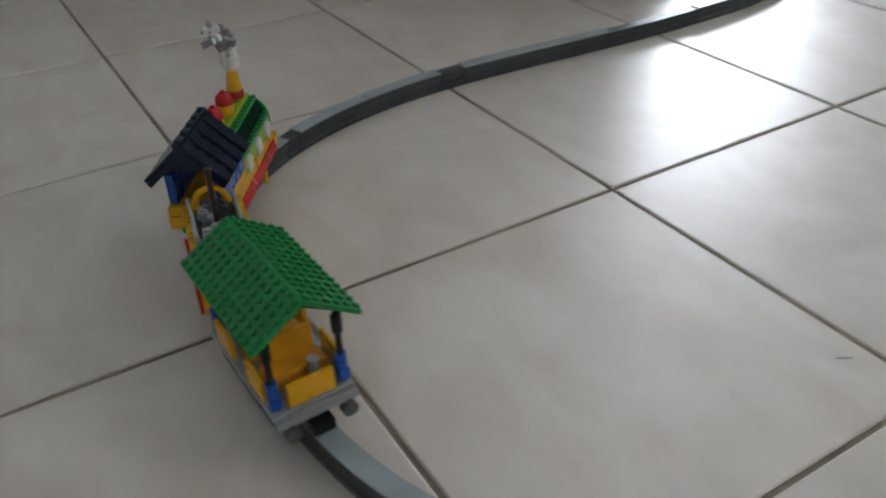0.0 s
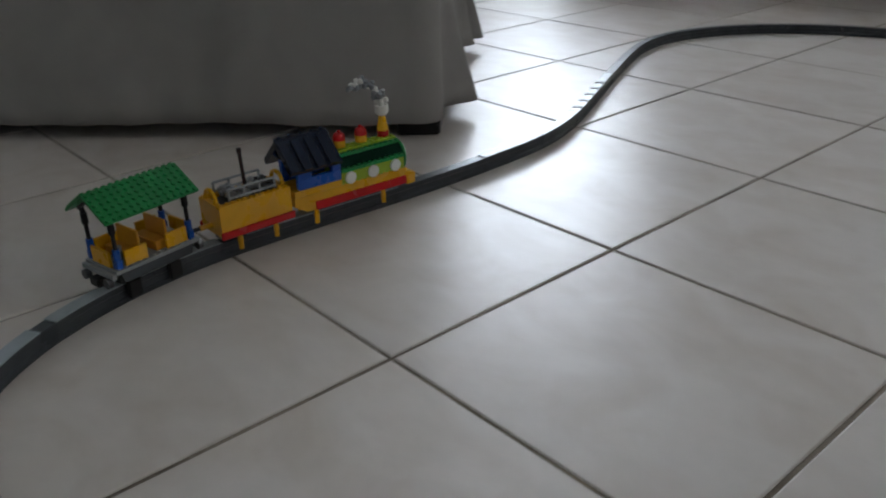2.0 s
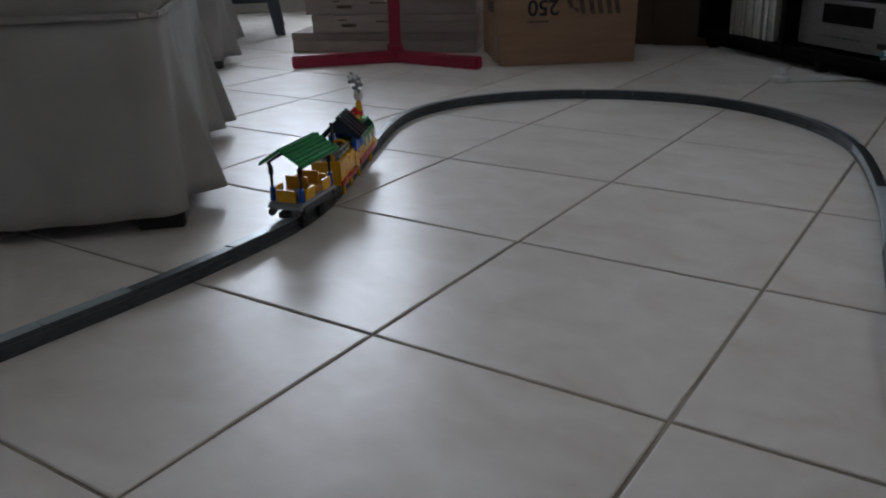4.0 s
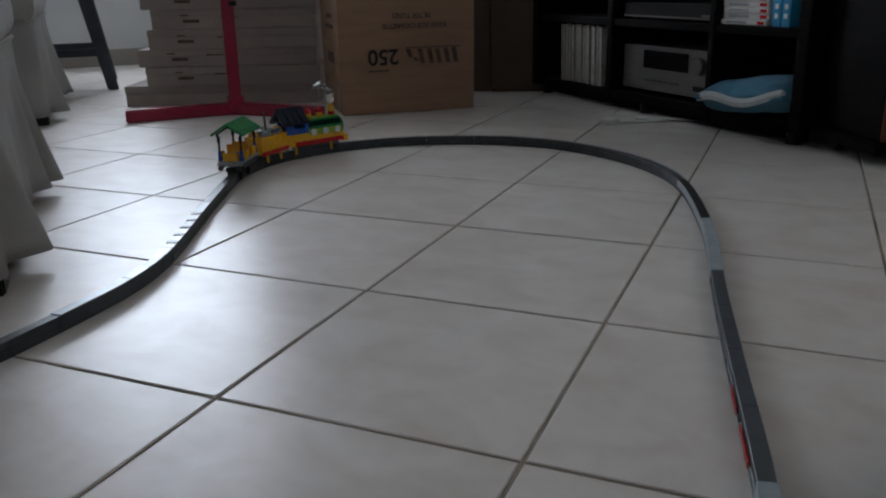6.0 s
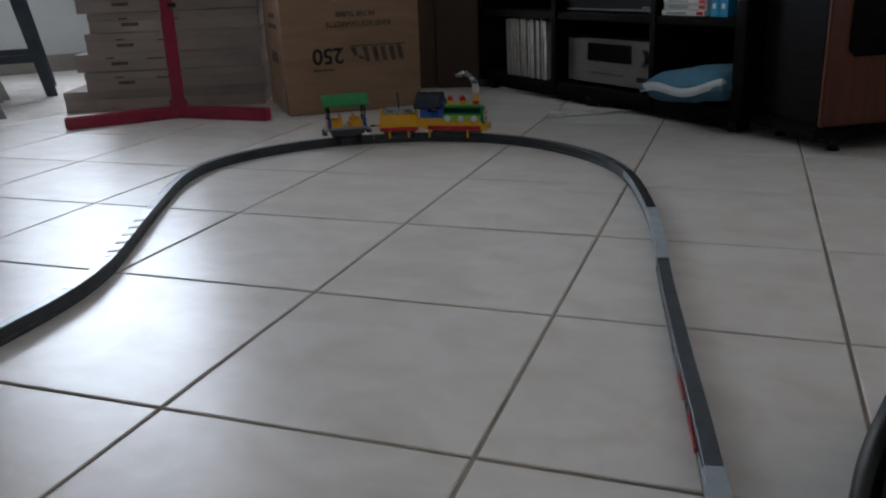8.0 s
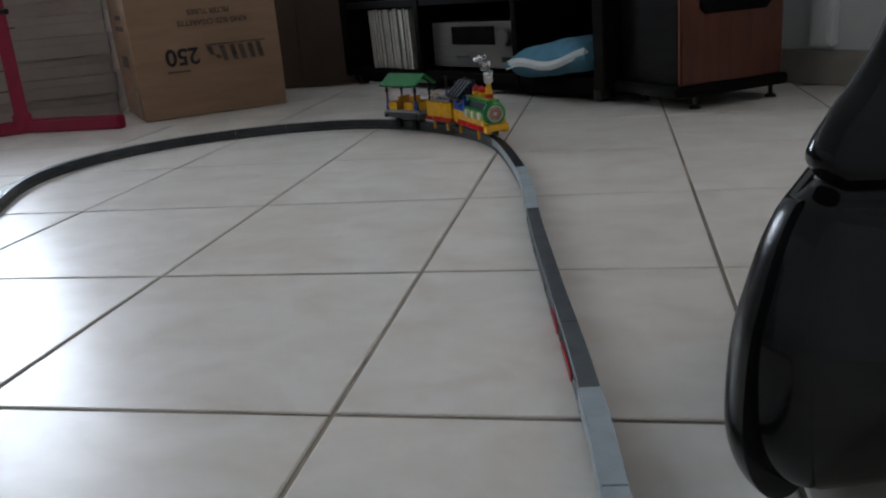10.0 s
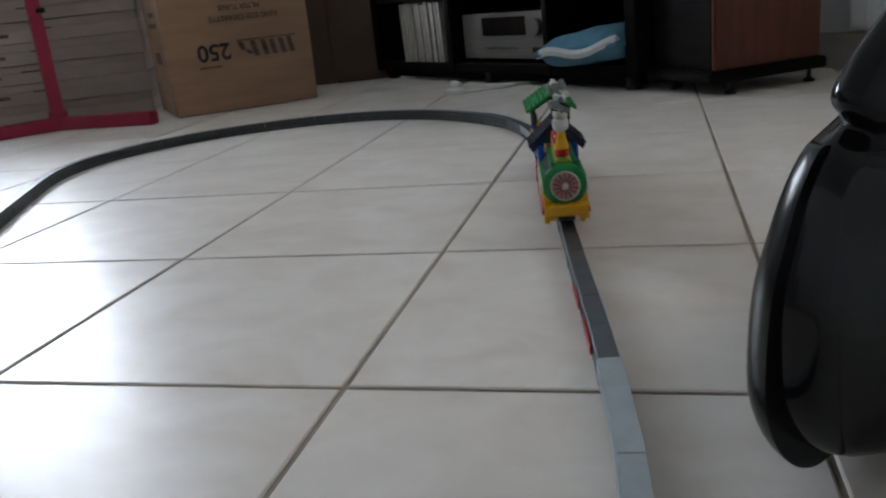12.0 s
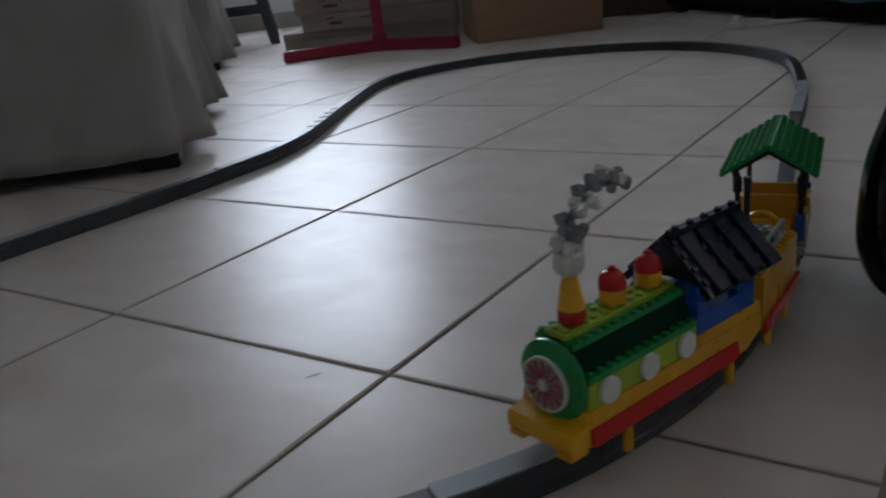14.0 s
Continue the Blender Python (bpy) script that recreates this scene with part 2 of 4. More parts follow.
for nm, b in (("baseboard_east", (V1 - 0.012, V1, U0, U1 - 0.012, 0.0, 0.085)), ("baseboard_north", (V0, V1, U1 - 0.012, U1, 0.0, 0.085))):
    solid(nm, simple(*b, bev=0.003), SKIRT_TILE, "low tiled skirting along the wall", "baseboard", "structure", ROOM)


def glazing(name, wide, low, high, bars, m, label):
    """A framed window, hinged in the middle of the wall: x across, z up."""
    w = tagged(new(name), label, "window", kind="structure")
    w.matrix_basis = m
    bm = bmesh.new()
    f = 0.05
    for b in ((-wide / 2, -wide / 2 + f, -0.03, 0.03, low, high), (wide / 2 - f, wide / 2, -0.03, 0.03, low, high),
              (-wide / 2 + f, wide / 2 - f, -0.03, 0.03, low, low + f), (-wide / 2 + f, wide / 2 - f, -0.03, 0.03, high - f, high)):
        box(bm, *b)
    part("window_frame", bm, WHITE_FRAME, w, smooth=False)
    inner = wide - 2 * f
    for i in range(1, bars):
        x = -inner / 2 + inner * i / bars
        part("glazing_bar", simple(x - 0.018, x + 0.018, -0.02, 0.02, low + f, high - f, bev=0.003), WHITE_FRAME, w)
    for i in range(bars):
        x = -inner / 2 + inner * i / bars + 0.018
        g = part("pane", simple(x, x + inner / bars - 0.036, -0.003, 0.003, low + f, high - f), GLASS, w)
        g.visible_shadow = False
    return w


glazing("window_1", WIN_V1 - WIN_V0, WIN_Z0, WIN_Z1, 3, ROOM @ pose((WIN_V0 + WIN_V1) / 2, U1 + 0.06, 0), "white framed window with upright bars and bright sky")
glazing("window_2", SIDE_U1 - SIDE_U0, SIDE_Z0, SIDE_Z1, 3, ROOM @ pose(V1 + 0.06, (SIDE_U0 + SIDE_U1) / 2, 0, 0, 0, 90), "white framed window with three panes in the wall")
bm = bmesh.new()
bmesh.ops.create_grid(bm, x_segments=1, y_segments=1, size=400)
bmesh.ops.translate(bm, vec=(0, 0, -0.35), verts=bm.verts)
solid("ground", bm, material("garden_ground", (0.16, 0.17, 0.10), 0.95, vary=0.3, scale=0.6), "pale garden ground outside the house", "ground", "structure")


# ---- toy track: a monorail beam laid as a loop on the floor ----
TURNS = [-22.6, -19.5, -12.6, -10.2, -4.8, -1.2, 2.5, 2.9, 2.2, 11.9, 8.9, 1.6, -0.2, -0.9, -0.2, -3.9, -13.5, -19.1, -15.0, -12.2, -13.9, -12.1, -9.7, -11.1, -14.6, -15.2,
         -11.4, -9.0, -10.7, -11.3, -6.8, -1.6, -1.6, -3.3, -1.5, 1.5, 0.9, -0.2, 0.7, -0.9, -1.0, -3.0, -14.0, -11.2, -13.1, -5.4, -4.1, -14.8, -20.9, -11.5, -9.1, -14.3]      # degrees over each equal stretch of the loop
LOOP, START, HEADING = 5.3092, (-0.1148, -0.6880), radians(157.39)
STEP = LOOP / len(TURNS)
RAIL_W, RAIL_H = 0.016, 0.0215
_nodes = [(START[0], START[1], HEADING)]
for _t in TURNS:
    _x, _y, _h = _nodes[-1]
    for _i in range(24):
        _h += radians(_t) / 48
        _x, _y = _x + STEP / 24 * math.cos(_h), _y + STEP / 24 * math.sin(_h)
        _h += radians(_t) / 48
    _nodes.append((_x, _y, _h))


def on_track(s):
    """Place and heading on the loop's middle line, s metres along it."""
    s = s % LOOP
    i = min(int(s / STEP), len(TURNS) - 1)
    x, y, h = _nodes[i]
    f = s / STEP - i
    k = radians(TURNS[i]) * f
    if abs(k) < 1e-6:
        return x + f * STEP * math.cos(h), y + f * STEP * math.sin(h), h
    r = f * STEP / k
    return x + r * (math.sin(h + k) - math.sin(h)), y - r * (math.cos(h + k) - math.cos(h)), h + k


def sweep(bm, s0, s1, outline, n=6):
    """An (offset to the left, z) outline swept along the loop."""
    rings = []
    for i in range(n + 1):
        x, y, h = on_track(s0 + (s1 - s0) * i / n)
        rings.append([bm.verts.new((x - o * math.sin(h), y + o * math.cos(h), z)) for o, z in outline])
    k = len(outline)
    for a, b in zip(rings, rings[1:]):
        for j in range(k):
            bm.faces.new((a[j], a[(j + 1) % k], b[(j + 1) % k], b[j]))
    bm.faces.new(rings[0][::-1])
    bm.faces.new(rings[-1])


W2 = RAIL_W / 2
BODY_OUT = [(-W2, 0.0), (-W2, 0.0055), (-W2 + 0.0014, 0.0065), (-W2 + 0.0014, 0.0140), (-W2, 0.0150), (-W2, RAIL_H - 0.0006), (-W2 + 0.0006, RAIL_H),
            (W2 - 0.0006, RAIL_H), (W2, RAIL_H - 0.0006), (W2, 0.0150), (W2 - 0.0014, 0.0140), (W2 - 0.0014, 0.0065), (W2, 0.0055), (W2, 0.0)]
# stretches of the loop and how they look
STRETCHES = [(0.052, 0.176, "cap"), (0.176, 0.196, "dark"), (0.196, 0.413, "cap"), (0.413, 0.446, "dark"), (0.446, 0.671, "cap"), (0.671, 0.832, "dark"), (0.832, 1.375, "cap"), (1.375, 2.867, "dark"), (2.867, 3.078, "half"),
             (3.078, 3.358, "dark"), (3.358, 3.619, "cap"), (3.619, 4.133, "dark"), (4.133, 4.388, "cap"), (4.388, 4.418, "dark"), (4.418, 4.629, "cap"), (4.629, 4.790, "dark"), (4.790, 5.060, "cap"), (5.060, 5.232, "dark"), (5.232, LOOP + 0.052, "cap")]
track = thing("toy_track", pose(0, 0, 0), "grey plastic monorail track laid in a loop on floor tiles", "toy track")
for a, b, look_ in STRETCHES:
    count = max(1, round((b - a) / 0.128))
    for i in range(count):
        s0, s1 = a + (b - a) * i / count + 0.0004, a + (b - a) * (i + 1) / count - 0.0004
        bm = bmesh.new()
        sweep(bm, s0, s1, BODY_OUT, 6 if s1 - s0 > 0.06 else 2)
        beam = part("track_piece", bm, BLACK if a == 3.078 else RAIL_DARK, track)
        if look_ != "dark":
            bm = bmesh.new()
            lo = -W2 if look_ == "cap" else 0.0045
            sweep(bm, s0 + 0.0005, s1 - 0.0005, [(lo, RAIL_H + 0.0001), (lo, RAIL_H + 0.0016), (W2, RAIL_H + 0.0016), (W2, RAIL_H + 0.0001)], 6)
            part("top_plate", bm, RAIL_LIGHT, beam, "light grey flat plate")
        if a in (3.078, 3.358, 4.133):
            bm = bmesh.new()
            sweep(bm, s0 + 0.0005, s1 - 0.0005, [(-W2 - 0.0012, 0.008), (-W2 - 0.0001, 0.008), (-W2 - 0.0001, RAIL_H), (-W2 - 0.0012, RAIL_H)], 6)
            part("side_plate", bm, RAIL_LIGHT, beam, "light grey flat side plate")
        # joints: a small clip on the near side of each piece
        bm = bmesh.new()
        sweep(bm, s1 - 0.004, s1 + 0.003, [(-W2 - 0.0009, 0.003), (-W2 - 0.0002, 0.003), (-W2 - 0.0002, 0.011), (-W2 - 0.0009, 0.011)], 1)
        part("joint_clip", bm, RAIL_DARK, beam)
for a, b in ((3.940, 3.990), (4.020, 4.085)):
    bm = bmesh.new()
    sweep(bm, a, b, [(-W2 - 0.0016, 0.003), (-W2 - 0.0002, 0.003), (-W2 - 0.0002, 0.010), (-W2 - 0.0016, 0.010)], 4)
    part("red_strip", bm, RED, track, "thin red plastic strip")
for i in range(5):      # raised dark ribs on the bend by the armchair, striping it like window reflections
    bm = bmesh.new()
    s = 1.125 + i * 0.042
    sweep(bm, s, s + 0.011, [(-W2, RAIL_H + 0.0017), (-W2, RAIL_H + 0.0028), (W2 + 0.0006, RAIL_H + 0.0028), (W2 + 0.0006, RAIL_H + 0.0017)], 1)
    part("rib", bm, RAIL_DARK, track)


# ---- toy train ----
STUD_R, STUD_H, P = 0.0024, 0.0017, 0.008


def studs(bm, xs, ys, z, m=None):
    for x in xs:
        for y in ys:
            cyl(bm, x, y, z, z + STUD_H, STUD_R, n=8, m=m)


def spread(a, b, n):
    return [a + (b - a) * i / (n - 1) for i in range(n)]


def legs(parent, xs, low, high):
    for x in xs:
        for y in (-0.0205, 0.0205):
            bm = bmesh.new()
            cyl(bm, x, y, low, high, 0.0031, n=10)
            cyl(bm, x, y, (low + high) / 2 - 0.0012, (low + high) / 2 + 0.0012, 0.0036, n=10)
            part("leg", bm, YELLOW, parent)


def locomotive():
    t = thing("toy_locomotive", pose(0, 0, 0), "colourful plastic brick steam locomotive on the grey track", "toy train")
    # underframe, with a nose that slopes down and a step at the back
    bm = bmesh.new()
    prism(bm, [(-0.090, 0.0430), (-0.074, 0.0335), (0.082, 0.0335), (0.088, 0.0340), (0.090, 0.036), (0.090, 0.0435), (0.0885, 0.0455), (0.0770, 0.0475), (0.0755, 0.0545), (-0.090, 0.0545)], -0.024, 0.024)
    bevel(bm, 0.0006, 1)
    studs(bm, spread(-0.018, 0.066, 11), (-0.0215, 0.0215), 0.0545)
    for y in (-1, 1):
        lo, hi = sorted((0.0130 * y, 0.0238 * y))
        box(bm, 0.0760, 0.0895, lo, hi, 0.0305, 0.0345)
    part("underframe", bm, YELLOW, t)
    bm = simple(-0.055, 0.07, -0.0095, 0.0095, 0.0240, 0.0333)
    part("bogie", bm, DKGREY, t, "dark grey running gear")
    for y, nm in ((-1, 0), (1, 0)):
        bm = bmesh.new()
        prism(bm, [(-0.062, 0.0340), (0.074, 0.0340), (0.074, 0.0440), (-0.062, 0.0440)], 0.0242, 0.0272)
        for v in bm.verts:
            if v.co.z > 0.040 and v.co.y > 0.026:
                v.co.y -= 0.002
            v.co.y *= y
        part("running_board", bm, RED, t, "red plastic strip")
    legs(t, (-0.060, 0.040), 0.014, 0.0345)
    # boiler: lime sides, dark green slopes, lime ridge
    bm = simple(-0.022, 0.073, -0.0235, 0.0235, 0.0546, 0.0695, bev=0.0004, seg=1)
    part("boiler_side", bm, LIME, t, "lime green brick course")
    for y in (-1, 1):
        bm = bmesh.new()
        prism(bm, [(-0.022, 0.0697), (0.073, 0.0697), (0.073, 0.0735), (-0.022, 0.0735)], 0.008 * y, 0.0238 * y)
        prism(bm, [(-0.022, 0.0870), (0.073, 0.0870), (0.073, 0.0905), (-0.022, 0.0905)], 0.003 * y, 0.0142 * y)
        studs(bm, spread(-0.018, 0.069, 12), (0.0218 * y,), 0.0735)
        studs(bm, spread(-0.018, 0.069, 12), (0.0125 * y,), 0.0905)
        part("boiler_band", bm, GREEN, t, "bright green plate band")
        bm = bmesh.new()
        for z0, z1, a, b in ((0.0736, 0.0869, 0.0205, 0.0135),):
            vs = [bm.verts.new(c) for c in ((-0.022, 0, z0), (0.073, 0, z0), (0.073, a * y, z0), (-0.022, a * y, z0), (-0.022, 0, z1), (0.073, 0, z1), (0.073, b * y, z1), (-0.022, b * y, z1))]
            for f in ((0, 1, 2, 3), (4, 5, 6, 7), (0, 1, 5, 4), (1, 2, 6, 5), (2, 3, 7, 6), (3, 0, 4, 7)):
                bm.faces.new([vs[k] for k in f])
        part("boiler_slope", bm, DKGREEN, t, "dark green sloped bricks")
        for x in (-0.010, 0.024, 0.058):
            bm = bmesh.new()
            cyl(bm, 0, 0, 0, 0.0030, 0.0078, n=24)
            bevel(bm, 0.0005, 1)
            part("round_window", bm, WHITE, t, "white round tile", m=pose(x, 0.0236 * y, 0.0622, -90 * y, 0, 0))
    bm = simple(-0.022, 0.072, -0.0085, 0.0085, 0.0906, 0.0938, bev=0.0003, seg=1)
    studs(bm, spread(-0.018, 0.068, 12), (-0.004, 0.004), 0.0938)
    part("boiler_ridge", bm, LIME, t, "lime green studded plate")
    # smokebox front
    bm = bmesh.new()
    lathe(bm, [(0.0, 0.0), (0.0235, 0.0), (0.0242, 0.0012), (0.0238, 0.0032), (0.0200, 0.0062), (0.0165, 0.0072), (0.0, 0.0072)][1:-1] , 40)
    door_m = pose(0.0735, 0, 0.0668, 0, 90, 0)
    dish = part("smokebox_door", bm, GREEN, t, "round green dish", m=door_m)
    bm = bmesh.new()
    lathe(bm, [(0.0158, 0.0072), (0.0158, 0.0086), (0.0150, 0.0092), (0.004, 0.0092)], 36)
    part("printed_disc", bm, PRINT, dish, "cream disc with magenta spokes")
    bm = bmesh.new()
    for i in range(14):
        box(bm, 0.0048, 0.0143, -0.0007, 0.0007, 0.0093, 0.0097, Matrix.Rotation(2 * math.pi * i / 14, 4, "Z"))
    part("spokes", bm, PINK, dish, "magenta printed spokes")
    bm = bmesh.new()
    lathe(bm, [(0.0163, 0.0073), (0.0163, 0.0095), (0.0150, 0.0095), (0.0150, 0.0092)], 36)
    cyl(bm, 0, 0, 0.0092, 0.0112, 0.0032, n=16)
    part("hub_and_rim", bm, WHITE, dish, "white rim and hub")
    # chimney with its smoke, domes
    bm = bmesh.new()
    lathe(bm, [(0.0072, 0.0955), (0.0078, 0.097), (0.0078, 0.1030), (0.0072, 0.1035)], 20)
    part("chimney_base", bm, RED, t, "red round brick", m=pose(0.058, 0, 0))
    bm = bmesh.new()
    lathe(bm, [(0.0077, 0.1036), (0.0075, 0.1060), (0.0042, 0.1225), (0.0040, 0.1240)], 20)
    part("chimney_cone", bm, YELLOW, t, m=pose(0.058, 0, 0))
    bm = bmesh.new()
    lathe(bm, [(0.0040, 0.1225), (0.0072, 0.1250), (0.0087, 0.1275), (0.0087, 0.1355), (0.0078, 0.1365)], 20)
    studs(bm, (-0.004, 0.004), (-0.004, 0.004), 0.1365)
    part("chimney_pot", bm, WHITE, t, "white round brick", m=pose(0.058, 0, 0))
    rnd = random.Random(5)
    spots = [(0.058, 0.000, 0.141), (0.055, 0.002, 0.148), (0.052, -0.003, 0.154), (0.046, 0.003, 0.160), (0.039, -0.002, 0.166), (0.031, 0.002, 0.170), (0.022, 0.000, 0.170), (0.016, -0.002, 0.165)]
    for i, (x, y, z) in enumerate(spots):
        bm = bmesh.new()
        m = pose(x, y, z, rnd.uniform(-25, 25), rnd.uniform(-30, 30), rnd.uniform(0, 180))
        box(bm, -0.0066, 0.0066, -0.0023, 0.0023, -0.0016, 0.0016, m)
        box(bm, -0.0023, 0.0023, -0.0066, 0.0066, -0.0016, 0.0016, m)
        for sx, sy in ((-0.0065, 0), (0.0065, 0), (0, -0.0065), (0, 0.0065)):
            cyl(bm, sx, sy, -0.0029, 0.0029, 0.0028, n=8, m=m)
        rod(bm, (x, y, z), spots[max(i - 1, 0)] if i else (0.058, 0, 0.1365), 0.0022, 8)
        part("smoke_puff", bm, SMOKE if i % 3 else WHITE, t, "silver grey plastic smoke piece")
    for x in (-0.008, 0.024):
        bm = bmesh.new()
        lathe(bm, [(0.0074, 0.0955), (0.0079, 0.0965), (0.0079, 0.1035), (0.0074, 0.1042)], 20)
        base = part("dome_base", bm, YELLOW, t, m=pose(x, 0, 0))
        bm = bmesh.new()
        lathe(bm, [(0.0080, 0.1043), (0.0081, 0.1075), (0.0070, 0.1115), (0.0048, 0.1140), (0.0022, 0.1148), (0.0022, 0.1165), (0.0018, 0.1168)], 20)
        part("dome", bm, RED, base, "glossy red dome")
    # cab: blue walls with window gaps, navy gabled roof
    bm = bmesh.new()
    for y in (-1, 1):
        lo, hi = sorted((0.0165 * y, 0.0238 * y))
        box(bm, -0.082, -0.0225, lo, hi, 0.0625, 0.0755)
        box(bm, -0.082, -0.0630, lo, hi, 0.0755, 0.0895)
        box(bm, -0.0345, -0.0225, lo, hi, 0.0755, 0.0935)
    box(bm, -0.0300, -0.0225, -0.0165, 0.0165, 0.0755, 0.0830)
    bevel(bm, 0.0004, 1)
    part("cab_wall", bm, BLUE, t, "blue plastic brick walls")
    bm = simple(-0.089, -0.0222, -0.024, 0.024, 0.0546, 0.0624, bev=0.0004, seg=1)
    part("cab_floor", bm, YELLOW, t)
    bm = simple(-0.096, -0.086, -0.012, 0.012, 0.043, 0.0465)
    part("coupling", bm, GREEN, t, "green coupling plate")
    for y in (-1, 1):
        slope = Matrix.Translation((-0.060, 0.0, 0.1235)) @ Matrix.Rotation(radians(-43 * y), 4, "X")
        bm = bmesh.new()
        lo, hi = sorted((0.0005 * y if y > 0 else -0.0045, 0.0475 * y))
        box(bm, -0.036, 0.036, lo, hi, -0.0078, -0.0030, slope)
        roof = part("cab_roof", bm, NAVY, t, "navy black gabled roof side")
        for i in range(4):
            bm = bmesh.new()
            x0 = -0.0355 + i * 0.0178
            box(bm, x0, x0 + 0.0120, lo, hi, -0.0029, 0.0005, slope)
            bevel(bm, 0.0006, 1)
            studs(bm, (x0 + 0.0149,), [y * q for q in (0.008, 0.018, 0.028, 0.038)], -0.0029, slope)
            part("roof_strip", bm, NAVY, roof)
    # added dark infill standing in for the shade under the open roof ends
    for x in (-0.0865, -0.0315):
        bm = bmesh.new()
        tri = [bm.verts.new((x + k, y, z)) for k in (0, 0.007) for y, z in ((-0.0190, 0.0950), (-0.0190, 0.0962), (-0.0015, 0.1120), (0.0015, 0.1120), (0.0190, 0.0962), (0.0190, 0.0950))]
        for f in [(5, 4, 3, 2, 1, 0), (6, 7, 8, 9, 10, 11)] + [(k, (k + 1) % 6, (k + 1) % 6 + 6, k + 6) for k in range(6)]:
            bm.faces.new([tri[k] for k in f])
        part("gable", bm, NAVY, t, smooth=False)
    bm = simple(-0.095, -0.025, -0.0010, 0.0060, 0.1192, 0.1236, bev=0.0006, seg=1)
    studs(bm, spread(-0.089, -0.031, 5), (0.0025,), 0.1236)
    part("roof_ridge", bm, NAVY, t)
    return t


def tender():
    t = thing("toy_tender", pose(0, 0, 0), "yellow plastic brick tender with grey cargo behind the locomotive", "toy wagon")
    bm = bmesh.new()
    for y in (-1, 1):
        lo, hi = sorted((0.0165 * y, 0.0240 * y))
        box(bm, -0.047, 0.047, lo, hi, 0.034, 0.0722)
        studs(bm, spread(-0.043, 0.043, 12), (0.0202 * y,), 0.0722)
    box(bm, -0.047, -0.0395, -0.0165, 0.0165, 0.034, 0.0722)
    box(bm, 0.0395, 0.047, -0.0165, 0.0165, 0.034, 0.0722)
    box(bm, -0.0395, 0.0395, -0.0165, 0.0165, 0.034, 0.040)
    bevel(bm, 0.0003, 1)
    part("body", bm, YELLOW, t)
    for y in (-1, 1):
        lo, hi = sorted((0.0242 * y, 0.0270 * y))
        part("side_strip", simple(-0.049, 0.049, lo, hi, 0.0325, 0.0415, bev=0.0008), RED, t, "red plastic strip")
    part("bogie", simple(-0.040, 0.040, -0.0095, 0.0095, 0.0236, 0.0338), DKGREY, t, "dark grey running gear")
    legs(t, (-0.024, 0.024), 0.014, 0.034)
    for x in (-0.0435, 0.0435):
        bm = bmesh.new()
        for i in range(8):
            a0, a1 = math.pi * i / 8, math.pi * (i + 1) / 8
            rod(bm, (x, 0.0125 * math.cos(a0), 0.0735 + 0.0125 * math.sin(a0)), (x, 0.0125 * math.cos(a1), 0.0735 + 0.0125 * math.sin(a1)), 0.0026, 8)
        part("end_arch", bm, YELLOW, t)
    rnd = random.Random(9)
    for i in range(14):
        bm = bmesh.new()
        m = pose(rnd.uniform(-0.030, 0.030), rnd.uniform(-0.010, 0.010), 0.070 + rnd.uniform(0, 0.010), rnd.uniform(-12, 12), rnd.uniform(-12, 12), rnd.choice((0, 90, 20, 160)))
        box(bm, -0.0078, 0.0078, -0.0038, 0.0038, -0.003, 0.003, m)
        studs(bm, (-0.004, 0.004), (0,), 0.003, m)
        part("cargo_brick", bm, (GREY, DKGREY, GREY, SMOKE)[i % 4], t, "grey plastic plate")
    part("load_bed", simple(-0.0393, 0.0393, -0.0163, 0.0163, 0.0402, 0.0685), DKGREY, t)
    for y in (-0.0175, 0.0175):
        bm = bmesh.new()
        for z in (0.0765, 0.0865):
            rod(bm, (-0.030, y, z), (0.030, y, z), 0.0016, 6)
        for x in spread(-0.030, 0.030, 4):
            rod(bm, (x, y, 0.0745), (x, y, 0.0865), 0.0016, 6)
        part("rail_fence", bm, GREY, t, "light grey railing")
    bm = bmesh.new()
    rod(bm, (0.001, 0, 0.080), (-0.001, 0, 0.122), 0.0022, 10)
    cyl(bm, -0.001, 0, 0.1205, 0.1255, 0.0028, n=10)
    part("mast", bm, BROWN, t, "dark brown upright rod")
    bm = bmesh.new()
    rod(bm, (-0.047, 0, 0.044), (-0.062, 0, 0.044), 0.0032, 10)
    part("drawbar", bm, YELLOW, t)
    bm = bmesh.new()
    rod(bm, (-0.0625, 0, 0.044), (-0.074, 0, 0.044), 0.0024, 10)
    part("drawbar_pin", bm, BLACK, t)
    return t


